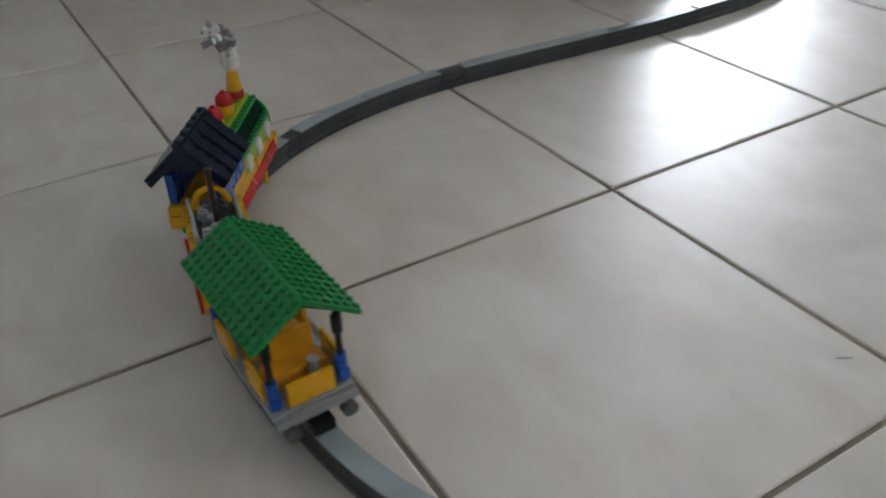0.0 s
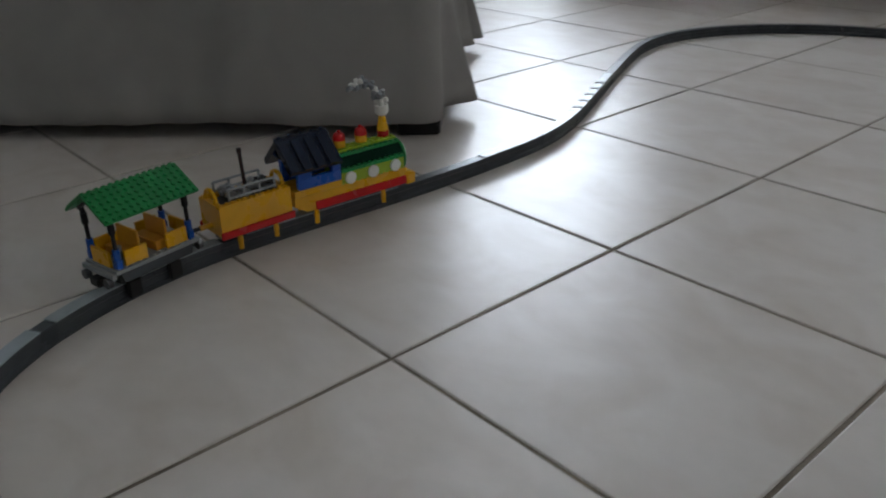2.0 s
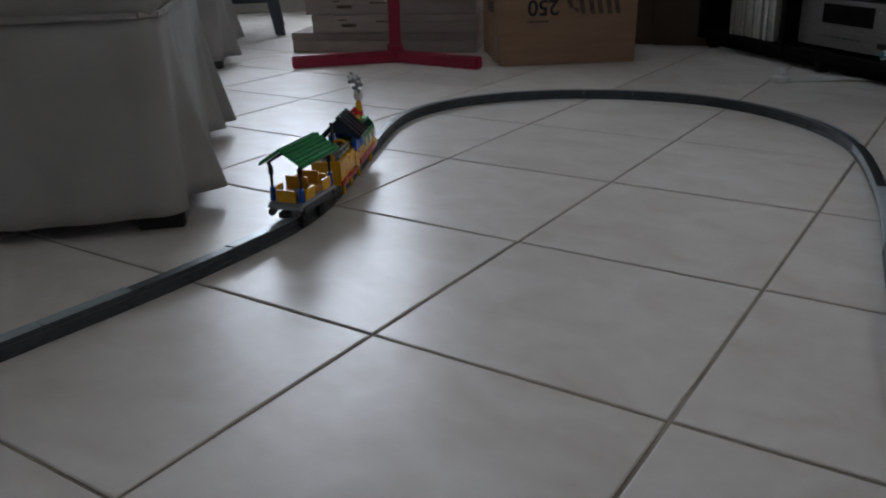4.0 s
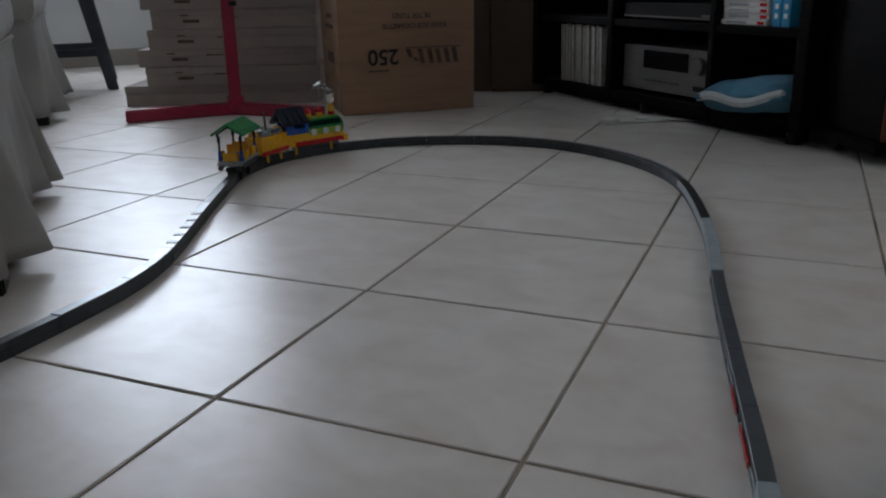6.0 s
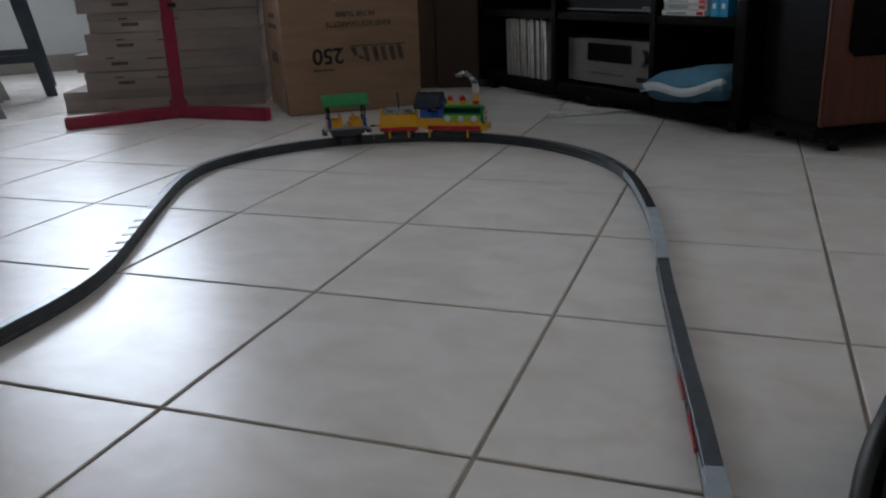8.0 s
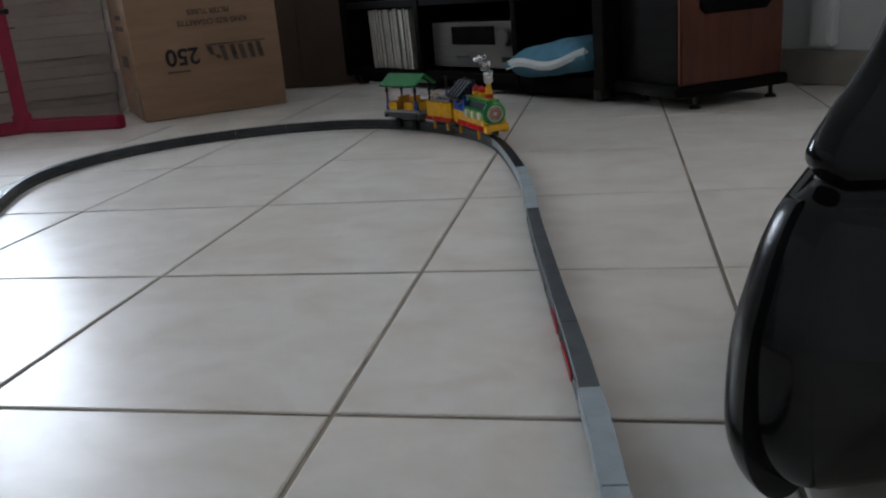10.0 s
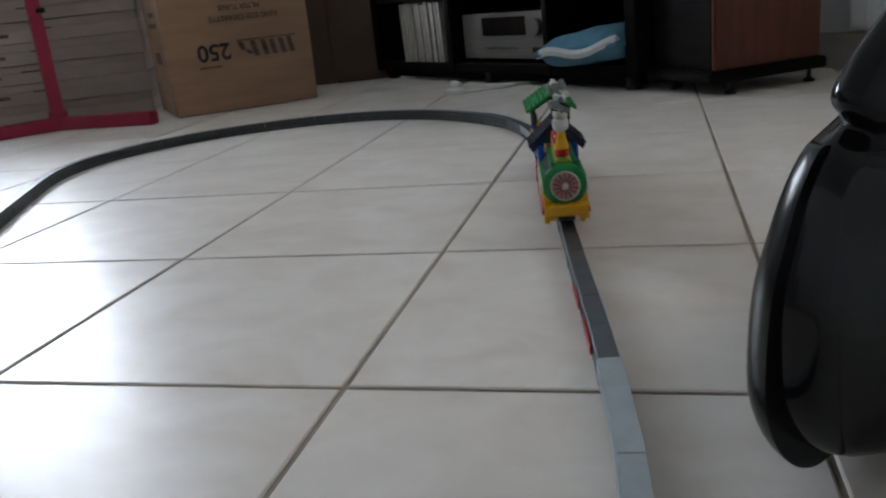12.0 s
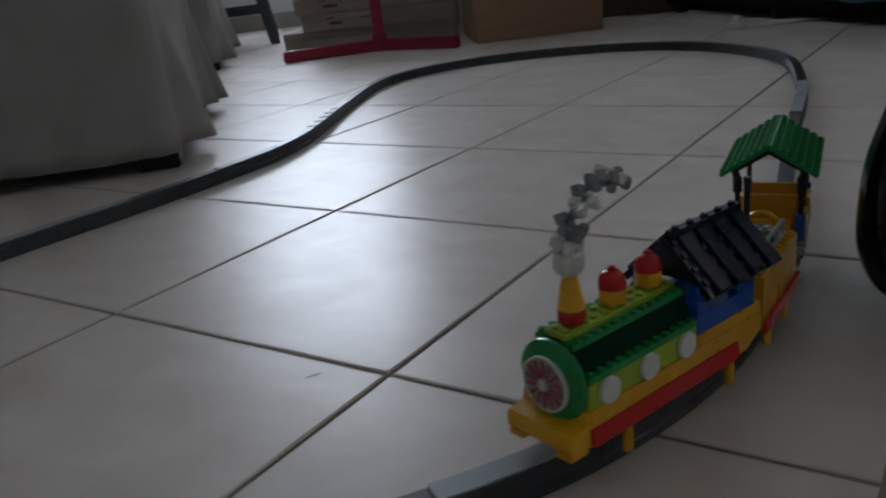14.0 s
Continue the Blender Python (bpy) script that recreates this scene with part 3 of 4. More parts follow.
def open_wagon():
    t = thing("toy_passenger_wagon", pose(0, 0, 0), "open plastic brick wagon with green gabled roof and yellow seats", "toy wagon")
    bm = simple(-0.051, 0.051, -0.0282, 0.0282, 0.0442, 0.0485, bev=0.0004, seg=1)
    studs(bm, spread(-0.046, 0.046, 12), (-0.0248, 0.0248), 0.0485)
    part("floor_plate", bm, GREY, t)
    for y in (-1, 1):
        bm = bmesh.new()
        lo, hi = sorted((0.0205 * y, 0.0262 * y))
        prism(bm, [(-0.046, 0.0440), (0.046, 0.0440), (0.042, 0.0325), (-0.042, 0.0325)], lo, hi)
        part("side_skirt", bm, RAIL_DARK, t)
        for x in (-0.026, 0.026):
            lo, hi = sorted((0.0098 * y, 0.0158 * y))
            part("guide_wheel", simple(x - 0.008, x + 0.008, lo, hi, 0.0055, 0.0262, bev=0.0015), BLACK, t, "black wheel block beside the beam")
    part("bogie", simple(-0.038, 0.038, -0.0095, 0.0095, 0.0236, 0.0440), DKGREY, t)
    for x in (-1, 1):
        lo, hi = sorted((0.0512 * x, 0.0560 * x))
        part("buffer_beam", simple(lo, hi, -0.0278, 0.0278, 0.0400, 0.0460, bev=0.0006), GREY, t)
        for y in (-0.0195, 0.0195):
            bm = bmesh.new()
            rod(bm, (0.054 * x, y, 0.036), (0.060 * x, y, 0.036), 0.0055, 12)
            part("buffer", bm, DKGREY, t)
        lo, hi = sorted((0.0500 * x, 0.0620 * x))
        part("coupler", simple(lo, hi, -0.0075, 0.0075, 0.0285, 0.0380, bev=0.001), BLACK, t)
        lo, hi = sorted((0.0465 * x, 0.0495 * x))
        part("end_panel", simple(lo, hi, -0.0160, 0.0160, 0.0486, 0.0665, bev=0.0006), YELLOW, t)
        for y in (-1, 1):
            post = part("post", simple(0.0445 * x - 0.0036, 0.0445 * x + 0.0036, 0.0235 * y - 0.0036, 0.0235 * y + 0.0036, 0.0486, 0.0590, bev=0.0008), BLUE, t, "blue and black roof post")
            bm = bmesh.new()
            cyl(bm, 0.0445 * x, 0.0235 * y, 0.0594, 0.0705, 0.0038, n=12)
            part("post_sleeve", bm, BLUE, post)
            bm = bmesh.new()
            cyl(bm, 0.0445 * x, 0.0235 * y, 0.0705, 0.1000, 0.0022, n=10)
            cyl(bm, 0.0445 * x, 0.0235 * y, 0.0880, 0.1000, 0.0036, n=10)
            rod(bm, (0.0445 * x, 0.0235 * y, 0.0985), (0.0445 * x, 0.0262 * y, 0.1070), 0.0030, 8)
            part("post_top", bm, BLACK, post, "black upper post")
            lo, hi = sorted((0.0247 * y, 0.0279 * y))
            xa, xb = sorted((0.0385 * x, 0.0115 * x))
            part("side_panel", simple(xa, xb, lo, hi, 0.0502, 0.0672, bev=0.0006), YELLOW, t)
    for x in (-0.022, 0.012):
        bm = bmesh.new()
        box(bm, x - 0.009, x + 0.006, -0.0205, 0.0205, 0.0486, 0.0595)
        box(bm, x + 0.0061, x + 0.0092, -0.0185, 0.0185, 0.0486, 0.0790)
        bevel(bm, 0.0008, 1)
        part("bench", bm, ORANGE, t, "orange yellow bench seat")
    part("control_box", simple(0.026, 0.036, -0.010, 0.004, 0.0486, 0.0600, bev=0.0006), GREY, t)
    bm = bmesh.new()
    cyl(bm, -0.034, -0.009, 0.0486, 0.0660, 0.004, n=10)
    part("lever", bm, GREY, t)
    for y in (-1, 1):
        slope = Matrix.Translation((0, 0, 0.1290)) @ Matrix.Rotation(radians(-33 * y), 4, "X")
        bm = bmesh.new()
        lo, hi = sorted((0.0003 * y, 0.0432 * y))
        box(bm, -0.0565, 0.0565, lo, hi, -0.0032, 0.0, slope)
        bevel(bm, 0.0003, 1)
        part("roof_plate", bm, GREEN, t, "green studded roof plate")
        bm = bmesh.new()
        for r in range(6):
            studs(bm, spread(-0.0525, 0.0525, 14), (y * (0.0040 + r * 0.0072),), 0.0001, slope)
        tagged(part("roof_studs", bm, GREEN, t), kind="stuff")
    for x in (-0.046, 0.046):
        bm = bmesh.new()
        prism(bm, [(-0.0270, 0.1035), (0.0, 0.1190), (0.0270, 0.1035), (0.0270, 0.1068), (0.0, 0.1240), (-0.0270, 0.1068)], -0.002, 0.002, Matrix.Translation((x, 0, 0)) @ Matrix.Rotation(radians(90), 4, "Z"))
        part("roof_gable", bm, BLACK, t, "black roof truss")
    return t


loco, tend, wagon = locomotive(), tender(), open_wagon()


# ---- armchairs with long skirts ----
def outline_point(a, w, d, r):
    """A point and outward normal on a rounded rectangle w x d, a in 0..1 round it, from the middle of the front."""
    sides = [(w / 2 - r, (0, -1)), (math.pi * r / 2, None), (d - 2 * r, (1, 0)), (math.pi * r / 2, None), (w - 2 * r, (0, 1)), (math.pi * r / 2, None), (d - 2 * r, (-1, 0)),
             (math.pi * r / 2, None), (w / 2 - r, (0, -1))]
    starts = [(0, -d / 2), (w / 2 - r, -d / 2 + r), (w / 2, -d / 2 + r), (w / 2 - r, d / 2 - r), (w / 2 - r, d / 2), (-w / 2 + r, d / 2 - r), (-w / 2, d / 2 - r), (-w / 2 + r, -d / 2 + r), (-w / 2 + r, -d / 2)]
    turn0 = {1: -90, 3: 0, 5: 90, 7: 180}
    s = a * sum(q[0] for q in sides)
    for i, (length, nrm) in enumerate(sides):
        if s <= length or i == 8:
            if nrm:
                tx, ty = -nrm[1], nrm[0]
                return starts[i][0] + tx * s, starts[i][1] + ty * s, nrm[0], nrm[1]
            g = radians(turn0[i]) + s / r
            return starts[i][0] + r * math.cos(g), starts[i][1] + r * math.sin(g), math.cos(g), math.sin(g)
        s -= length


def pillow(w, d, h, puff=0.25, n=14, seed=0):
    """A soft cushion, w x d x h, resting on z = 0."""
    bm = bmesh.new()
    box(bm, -w / 2, w / 2, -d / 2, d / 2, 0, h)
    bmesh.ops.subdivide_edges(bm, edges=bm.edges, cuts=n, use_grid_fill=True)
    rnd = Vector((seed * 3.1, 1.7, 0.3))
    for v in bm.verts:
        a, b, c = v.co.x / (w / 2), v.co.y / (d / 2), (v.co.z - h / 2) / (h / 2)
        k = (max(0, 1 - abs(a) ** 4) * max(0, 1 - abs(b) ** 4)) ** 0.5
        v.co.z = h / 2 + c * h / 2 * ((1 - puff) + puff * 1.4 * k) + 0.004 * noise.noise(v.co * 9 + rnd)
        e = 1 - 0.05 * abs(c) ** 3
        v.co.x *= e - 0.015 * b * b
        v.co.y *= e - 0.015 * a * a
    return bm


def armchair():
    w, d, hem, top = 0.87, 0.80, 0.028, 0.312
    t = thing("armchair", pose(0, 0, 0), "grey cotton armchair with a floor-length pleated skirt", "armchair", "armchairs round the room")
    n, rows = 260, 10
    bm = bmesh.new()
    rings = []
    corner = [(w / 2) / (2 * w + 2 * d), (w / 2 + d) / (2 * w + 2 * d), (1.5 * w + d) / (2 * w + 2 * d), (1.5 * w + 2 * d) / (2 * w + 2 * d)]
    for j in range(rows + 1):
        f = j / rows
        ring = []
        for i in range(n):
            a = i / n
            x, y, nx, ny = outline_point(a, w, d, 0.035)
            near = min(abs(a - c) for c in (corner[0] + 0.047, corner[1] - 0.047, corner[2] + 0.047, corner[3] - 0.047))
            pleat = math.exp(-(near / 0.024) ** 2)
            wave = math.sin(a * 2 * math.pi * 31 + 2.2 * math.sin(a * 19)) * (0.003 + 0.032 * pleat)
            wave += 0.007 * noise.noise(Vector((x * 5, y * 5, 0.4)))
            drop = (1 - f) ** 1.4
            out = drop * (0.006 + 0.024 * pleat + wave) + 0.002 * noise.noise(Vector((x * 14, y * 14, f * 4)))
            z = hem + (top - hem) * f + (1 - f) * (0.006 * noise.noise(Vector((x * 4, y * 4, 7))) - 0.004 * pleat)
            ring.append(bm.verts.new((x + nx * out, y + ny * out, z)))
        rings.append(ring)
    for a, b in zip(rings, rings[1:]):
        for i in range(n):
            bm.faces.new((a[i], a[(i + 1) % n], b[(i + 1) % n], b[i]))
    skirt = part("skirt", bm, FABRIC, t, "pleated grey cotton skirt")
    md = skirt.modifiers.new("thickness", "SOLIDIFY")
    md.thickness = 0.003
    bm = bmesh.new()
    box(bm, -w / 2 + 0.02, w / 2 - 0.02, -d / 2 + 0.02, d / 2 - 0.02, 0.055, 0.305)
    part("base_frame", bm, BLACK, t, smooth=False)
    bm = bmesh.new()
    prev = None
    for i in range(121):
        x, y, nx, ny = outline_point(i / 120, w, d, 0.035)
        p = (x + nx * 0.003, y + ny * 0.003, top)
        if prev:
            rod(bm, prev, p, 0.005, 6)
        prev = p
    part("piping", bm, FABRIC, t)
    part("seat_cushion", pillow(w + 0.035, d + 0.01, 0.16, puff=0.35, seed=1), FABRIC, t, m=pose(0, -0.012, top - 0.030))
    part("backrest", pillow(w, 0.24, 0.50, seed=2), FABRIC, t, m=pose(0, d / 2 - 0.13, top + 0.110))
    for x in (-1, 1):
        part("armrest", pillow(0.17, d - 0.22, 0.17, seed=4), FABRIC, t, m=pose(x * (w / 2 - 0.085), -0.02, top + 0.155))
        for y in (-1, 1):
            cx, cy = x * (w / 2 - 0.036), y * (d / 2 - 0.055)
            part("foot", simple(cx - 0.035, cx + 0.035, cy - 0.035, cy + 0.035, 0.0, 0.0545, bev=0.003), BLACK, t, "square black foot")
    return t


chair_0 = armchair()
chair_0.matrix_basis = ROOM @ pose(-0.663, 0.805, 0)
copy_thing(chair_0, ROOM @ pose(-0.665, 2.40, 0))
copy_thing(chair_0, ROOM @ pose(-1.62, 0.84, 0))


# ---- dining chair by the far wall ----
def dining_chair():
    t = thing("dining_chair", ROOM @ pose(-0.225, 3.10, 0, 0, 0, -1), "dark blue-grey painted wooden chair with splayed legs by the wall", "chair")
    for x in (-1, 1):
        for y in (-0.2, 0.2):
            bm = simple(-0.027, 0.027, -0.020, 0.020, 0, 0.4398, bev=0.004)
            for v in bm.verts:      # splayed outwards and tapered to the floor
                f = v.co.z / 0.44
                v.co.x = v.co.x * (0.78 + 0.22 * f) - 0.075 * f * x
            part("leg", bm, CHAIR_WOOD, t, m=pose(0.205 * x, y, 0))
    for y in (-0.2, 0.2):
        part("stretcher", simple(-0.168, 0.168, y - 0.011, y + 0.011, 0.135, 0.165, bev=0.003), CHAIR_WOOD, t)
    for x in (-0.158, 0.158):
        part("stretcher", simple(x - 0.011, x + 0.011, -0.179, 0.179, 0.22, 0.245, bev=0.003), CHAIR_WOOD, t)
    part("seat", simple(-0.215, 0.215, -0.225, 0.225, 0.4402, 0.47, bev=0.008), CHAIR_WOOD, t)
    for x in (-0.17, 0.17):
        part("back_post", simple(x - 0.018, x + 0.018, 0.18, 0.215, 0.4702, 0.92, bev=0.004), CHAIR_WOOD, t)
    for z in (0.62, 0.74, 0.86):
        part("back_slat", simple(-0.151, 0.151, 0.190, 0.204, z - 0.03, z + 0.03, bev=0.004), CHAIR_WOOD, t)


dining_chair()


# ---- cardboard boxes ----
def writing(text, size, m, parent, colour, bold=1.0):
    cu = bpy.data.curves.new("writing", "FONT")
    cu.body, cu.size, cu.extrude, cu.offset = text, size, 0.0003, 0.0008 * bold
    cu.align_x = "CENTER"
    cu.materials.append(colour)
    ob = new("writing", cu)
    ob.parent = parent
    ob.matrix_basis = m
    return tagged(ob, "dark printed writing")


def carton():
    w, d, h = 0.428, 0.36, 0.56
    t = thing("cardboard_carton", pose(-0.790, 1.673, 0, 0, 0, 38.5), "large brown cardboard carton standing upside down", "cardboard box")
    bm = bmesh.new()
    box(bm, 0, w, 0, d, 0.002, h)
    bmesh.ops.subdivide_edges(bm, edges=bm.edges, cuts=10, use_grid_fill=True)
    for v in bm.verts:
        for ax, lim in ((0, w), (1, d)):
            if v.co[ax] < 1e-5 or v.co[ax] > lim - 1e-5:
                v.co[ax] += 0.0035 * noise.noise(v.co * 6) + (0.004 * math.sin(math.pi * v.co.z / h) * (1 if v.co[ax] > lim / 2 else -1))
    part("body", bm, CARD, t)
    for i, (a, b) in enumerate(((0.004, d / 2 - 0.001), (d / 2 + 0.001, d - 0.004))):
        part("top_flap", simple(0.004, w - 0.004, a, b, h + 0.0005, h + 0.005, bev=0.001), CARD, t)
    part("tape", simple(-0.0065, -0.0055, 0.02, 0.05, 0.012, 0.09), CARD_LIGHT, t, "strip of tape")
    front = -0.0062
    flip = lambda x, z: pose(x, front, z, 90, 180, 0)
    writing("250", 0.066, flip(0.134, 0.198), t, INK, 1.8)
    writing("KING SIZE CIGARETTE", 0.0205, flip(0.236, 0.276), t, INK_FADED, 0.7)
    writing("FILTER TUBES", 0.0205, flip(0.228, 0.306), t, INK_FADED, 0.7)
    # brand mark drawn as plain slanted shapes
    for x, z0, z1 in ((0.215, 0.172, 0.198), (0.236, 0.160, 0.172), (0.253, 0.152, 0.198), (0.283, 0.152, 0.198), (0.309, 0.152, 0.196), (0.337, 0.152, 0.197), (0.363, 0.152, 0.199)):
        bm = bmesh.new()
        prism(bm, [(x, z0), (x + 0.014, z0), (x + 0.006, z1), (x - 0.009, z1)], front - 0.0004, front)
        part("brand_shape", bm, INK_FADED, t, "dark slanted printed shape", smooth=False)
    bm = bmesh.new()
    box(bm, 0.205, 0.385, front - 0.0004, front, 0.2005, 0.204)
    part("brand_line", bm, INK_FADED, t)
    part("small_print", simple(0.085, 0.15, front - 0.0004, front, 0.132, 0.137), INK_FADED, t, "faded bar of small print")
    side = pose(-0.0062, 0.155, 0.0, 90, 180, -90)
    for z, wd, hh, ink in ((0.172, 0.13, 0.034, INK_FADED), (0.268, 0.17, 0.014, INK_FADED), (0.300, 0.12, 0.014, INK_FADED)):
        part("side_print", simple(-0.0066, -0.0062, 0.155 - wd / 2, 0.155 + wd / 2, z - hh / 2, z + hh / 2), ink, t, "faded bar of print")


carton()


def plain_carton(m, w, d, h, label):
    t = thing("cardboard_box", m, label, "cardboard box")
    part("body", simple(0, w, 0, d, 0.001, h, bev=0.003), DARK_CARD, t)
    for a, b in ((0.003, d / 2 - 0.001), (d / 2 + 0.001, d - 0.003)):
        part("top_flap", simple(0.003, w - 0.003, a, b, h + 0.0005, h + 0.004), DARK_CARD, t)


plain_carton(pose(-0.535, 2.330, 0, 0, 0, 17), 0.21, 0.17, 0.46, "tall dark brown board box in the corner")
# added box, fills the dark gap between the large carton and the corner box
plain_carton(pose(-0.799, 2.270, 0, 0, 0, 17), 0.2685, 0.18, 0.43, "added dark brown board box filling the dark gap behind the large carton")


def flat_box(m, w, d, h, label, texts):
    t = thing("flat_box", m, label, "flat box", "stack of flat boxes")
    part("tray", simple(0, w, 0, d, 0.0, h * 0.60, bev=0.0015), CARD_LIGHT, t)
    part("lid", simple(-0.0015, w + 0.0015, -0.0015, d + 0.0015, h * 0.60 + 0.0004, h - 0.0005, bev=0.002), CARD_LIGHT, t)
    for x, wd, z, hh in texts:
        part("printed_label", simple(x, x + wd, -0.0024, -0.0018, z, z + hh), INK_FADED, t, "small dark printed bar")


STACK = pose(-1.652, 1.630, 0, 0, 0, 24.0)
for i, (x0, x1, z0, z1) in enumerate(((0.018, 0.690, 0.0, 0.070), (0.102, 0.700, 0.070, 0.133), (0.078, 0.690, 0.133, 0.193), (0.124, 0.700, 0.193, 0.259),
                                      (0.140, 0.695, 0.259, 0.324), (0.112, 0.700, 0.324, 0.388), (0.122, 0.690, 0.388, 0.452), (0.130, 0.695, 0.452, 0.516))):
    y0 = 0.004 * ((i * 7) % 5) - 0.006 + (0.02 if i == 0 else 0)
    flat_box(STACK @ pose(x0, y0, z0, 0, 0, ((i * 5) % 4 - 1.5) * 0.4), x1 - x0, 0.30, z1 - z0 - 0.0005, "pale flat cardboard box with a small printed label",
             [(0.10 + 0.008 * (i % 3), 0.055, 0.020, 0.011), (0.10, 0.028, 0.042, 0.005), (0.235, 0.06, 0.036, 0.005)] if i else [])


# ---- red stand ----
def red_stand():
    t = thing("red_stand", pose(-1.158, 1.622, 0), "red painted metal stand with splayed floor legs", "stand")

    def tube(name, a, b, w, h):
        a, b = Vector(a), Vector(b)
        bm = bmesh.new()
        ln = (b - a).length
        box(bm, 0, ln, -w / 2, w / 2, -h / 2, h / 2)
        bevel(bm, 0.004, 2)
        yaw = math.atan2(b.y - a.y, b.x - a.x)
        rise = math.asin((b.z - a.z) / ln)
        part(name, bm, RED_PAINT, t, m=Matrix.Translation(a) @ Matrix.Rotation(yaw, 4, "Z") @ Matrix.Rotation(-rise, 4, "Y"))
    tube("floor_leg", (0.0, 0.0, 0.019), (-0.232, -0.248, 0.019), 0.036, 0.038)
    tube("floor_leg", (0.0, 0.0, 0.0195), (0.335, -0.018, 0.0195), 0.036, 0.038)
    tube("floor_leg", (0.0, 0.0, 0.0185), (-0.02, 0.045, 0.0185), 0.036, 0.036)
    bm = bmesh.new()
    box(bm, -0.019, 0.019, -0.019, 0.019, 0.0, 1.35)
    bevel(bm, 0.004, 2)
    part("post", bm, RED_PAINT, t, m=pose(0, 0, 0.030, 0.5, 0.2, 40))
    part("bracket", simple(-0.026, 0.026, -0.026, 0.026, 0.010, 0.062, bev=0.006), RED_PAINT, t, m=pose(0, 0, 0, 0, 0, 40))
    bm = bmesh.new()
    rod(bm, (0.018, -0.006, 0.345), (0.040, -0.012, 0.345), 0.008, 10)
    part("knob", bm, BLACK, t)


red_stand()

# ---- television stand and what is on it ----
STAND = pose(-0.270, 2.264, 0, 0, 0, -42.2)


def tv_stand():
    t = thing("television_stand", STAND, "black-brown wooden television stand with open shelves", "shelf unit")
    d = 0.40
    for x0, x1 in ((-0.160, -0.125), (0.292, 0.318), (0.748, 0.768), (1.046, 1.082)):
        part("upright", simple(x0, x1, 0.0, d, 0.032, 0.540, bev=0.002), DARK_WOOD, t)
    for x0, x1 in ((-0.124, 0.291), (0.319, 0.747), (0.769, 1.045)):
        part("shelf", simple(x0, x1, 0.004, d - 0.02, 0.034, 0.060, bev=0.002), DARK_WOOD, t)
        part("shelf", simple(x0, x1, 0.004, d - 0.02, 0.256, 0.278, bev=0.002), DARK_WOOD, t)
    part("top", simple(-0.175, 1.095, -0.012, d + 0.01, 0.5405, 0.575, bev=0.003), DARK_WOOD, t)
    part("back_panel", simple(-0.124, 1.045, d - 0.019, d - 0.010, 0.034, 0.540), DARK_WOOD, t)
    part("plinth", simple(-0.150, 1.070, 0.030, 0.050, 0.010, 0.0335), DARK_WOOD, t)
    for x in (-0.12, 0.45, 1.03):
        for y in (0.045, d - 0.05):
            bm = bmesh.new()
            cyl(bm, x, y, 0.0, 0.0325, 0.020, n=14)
            part("castor", bm, BLACK, t)


tv_stand()


def receiver():
    t = thing("stereo_receiver", STAND @ pose(0.345, 0.030, 0.0605), "silver stereo receiver with a dark display", "receiver")
    part("case", simple(0, 0.392, 0.012, 0.30, 0.012, 0.140, bev=0.003), DKGREY, t)
    part("front_panel", simple(0.0, 0.392, 0.0, 0.0118, 0.012, 0.142, bev=0.002), SILVER, t)
    part("display", simple(0.100, 0.300, -0.002, -0.0002, 0.078, 0.130, bev=0.0006), SCREEN, t)
    for x, z, r in ((0.352, 0.100, 0.024), (0.330, 0.112, 0.010)):
        bm = bmesh.new()
        rod(bm, (x, -0.0002, z), (x, -0.020, z), r, 24)
        bevel(bm, 0.0015, 2)
        part("knob", bm, SILVER, t)
    for i in range(6):
        part("button", simple(0.115 + i * 0.026, 0.131 + i * 0.026, -0.003, -0.0002, 0.040, 0.046), DKGREY, t)
    part("socket_row", simple(0.325, 0.372, -0.0015, -0.0002, 0.030, 0.044), BLACK, t)
    for x in (0.04, 0.35):
        for y in (0.05, 0.26):
            bm = bmesh.new()
            cyl(bm, x, y, 0.0, 0.0118, 0.018, n=14)
            part("foot", bm, BLACK, t)


receiver()
rnd = random.Random(3)
x = 0.010
for i in range(15):
    wd = rnd.uniform(0.011, 0.017)
    hh = rnd.uniform(0.184, 0.193)
    t = thing("magazine_file", STAND @ pose(x, 0.012 + rnd.uniform(0, 0.012), 0.0602, 0, -2.0, 0), "white paper-backed magazine standing on the shelf", "magazine", "row of magazines")
    part("page_block", simple(0.0012, wd - 0.0012, 0.002, 0.20, 0.001, hh - 0.002), PAPER, t)
    part("cover", simple(0.0, wd, -0.0004, 0.0018, 0.0, hh, bev=0.0005), PAPER, t)
    x += wd + 0.0022


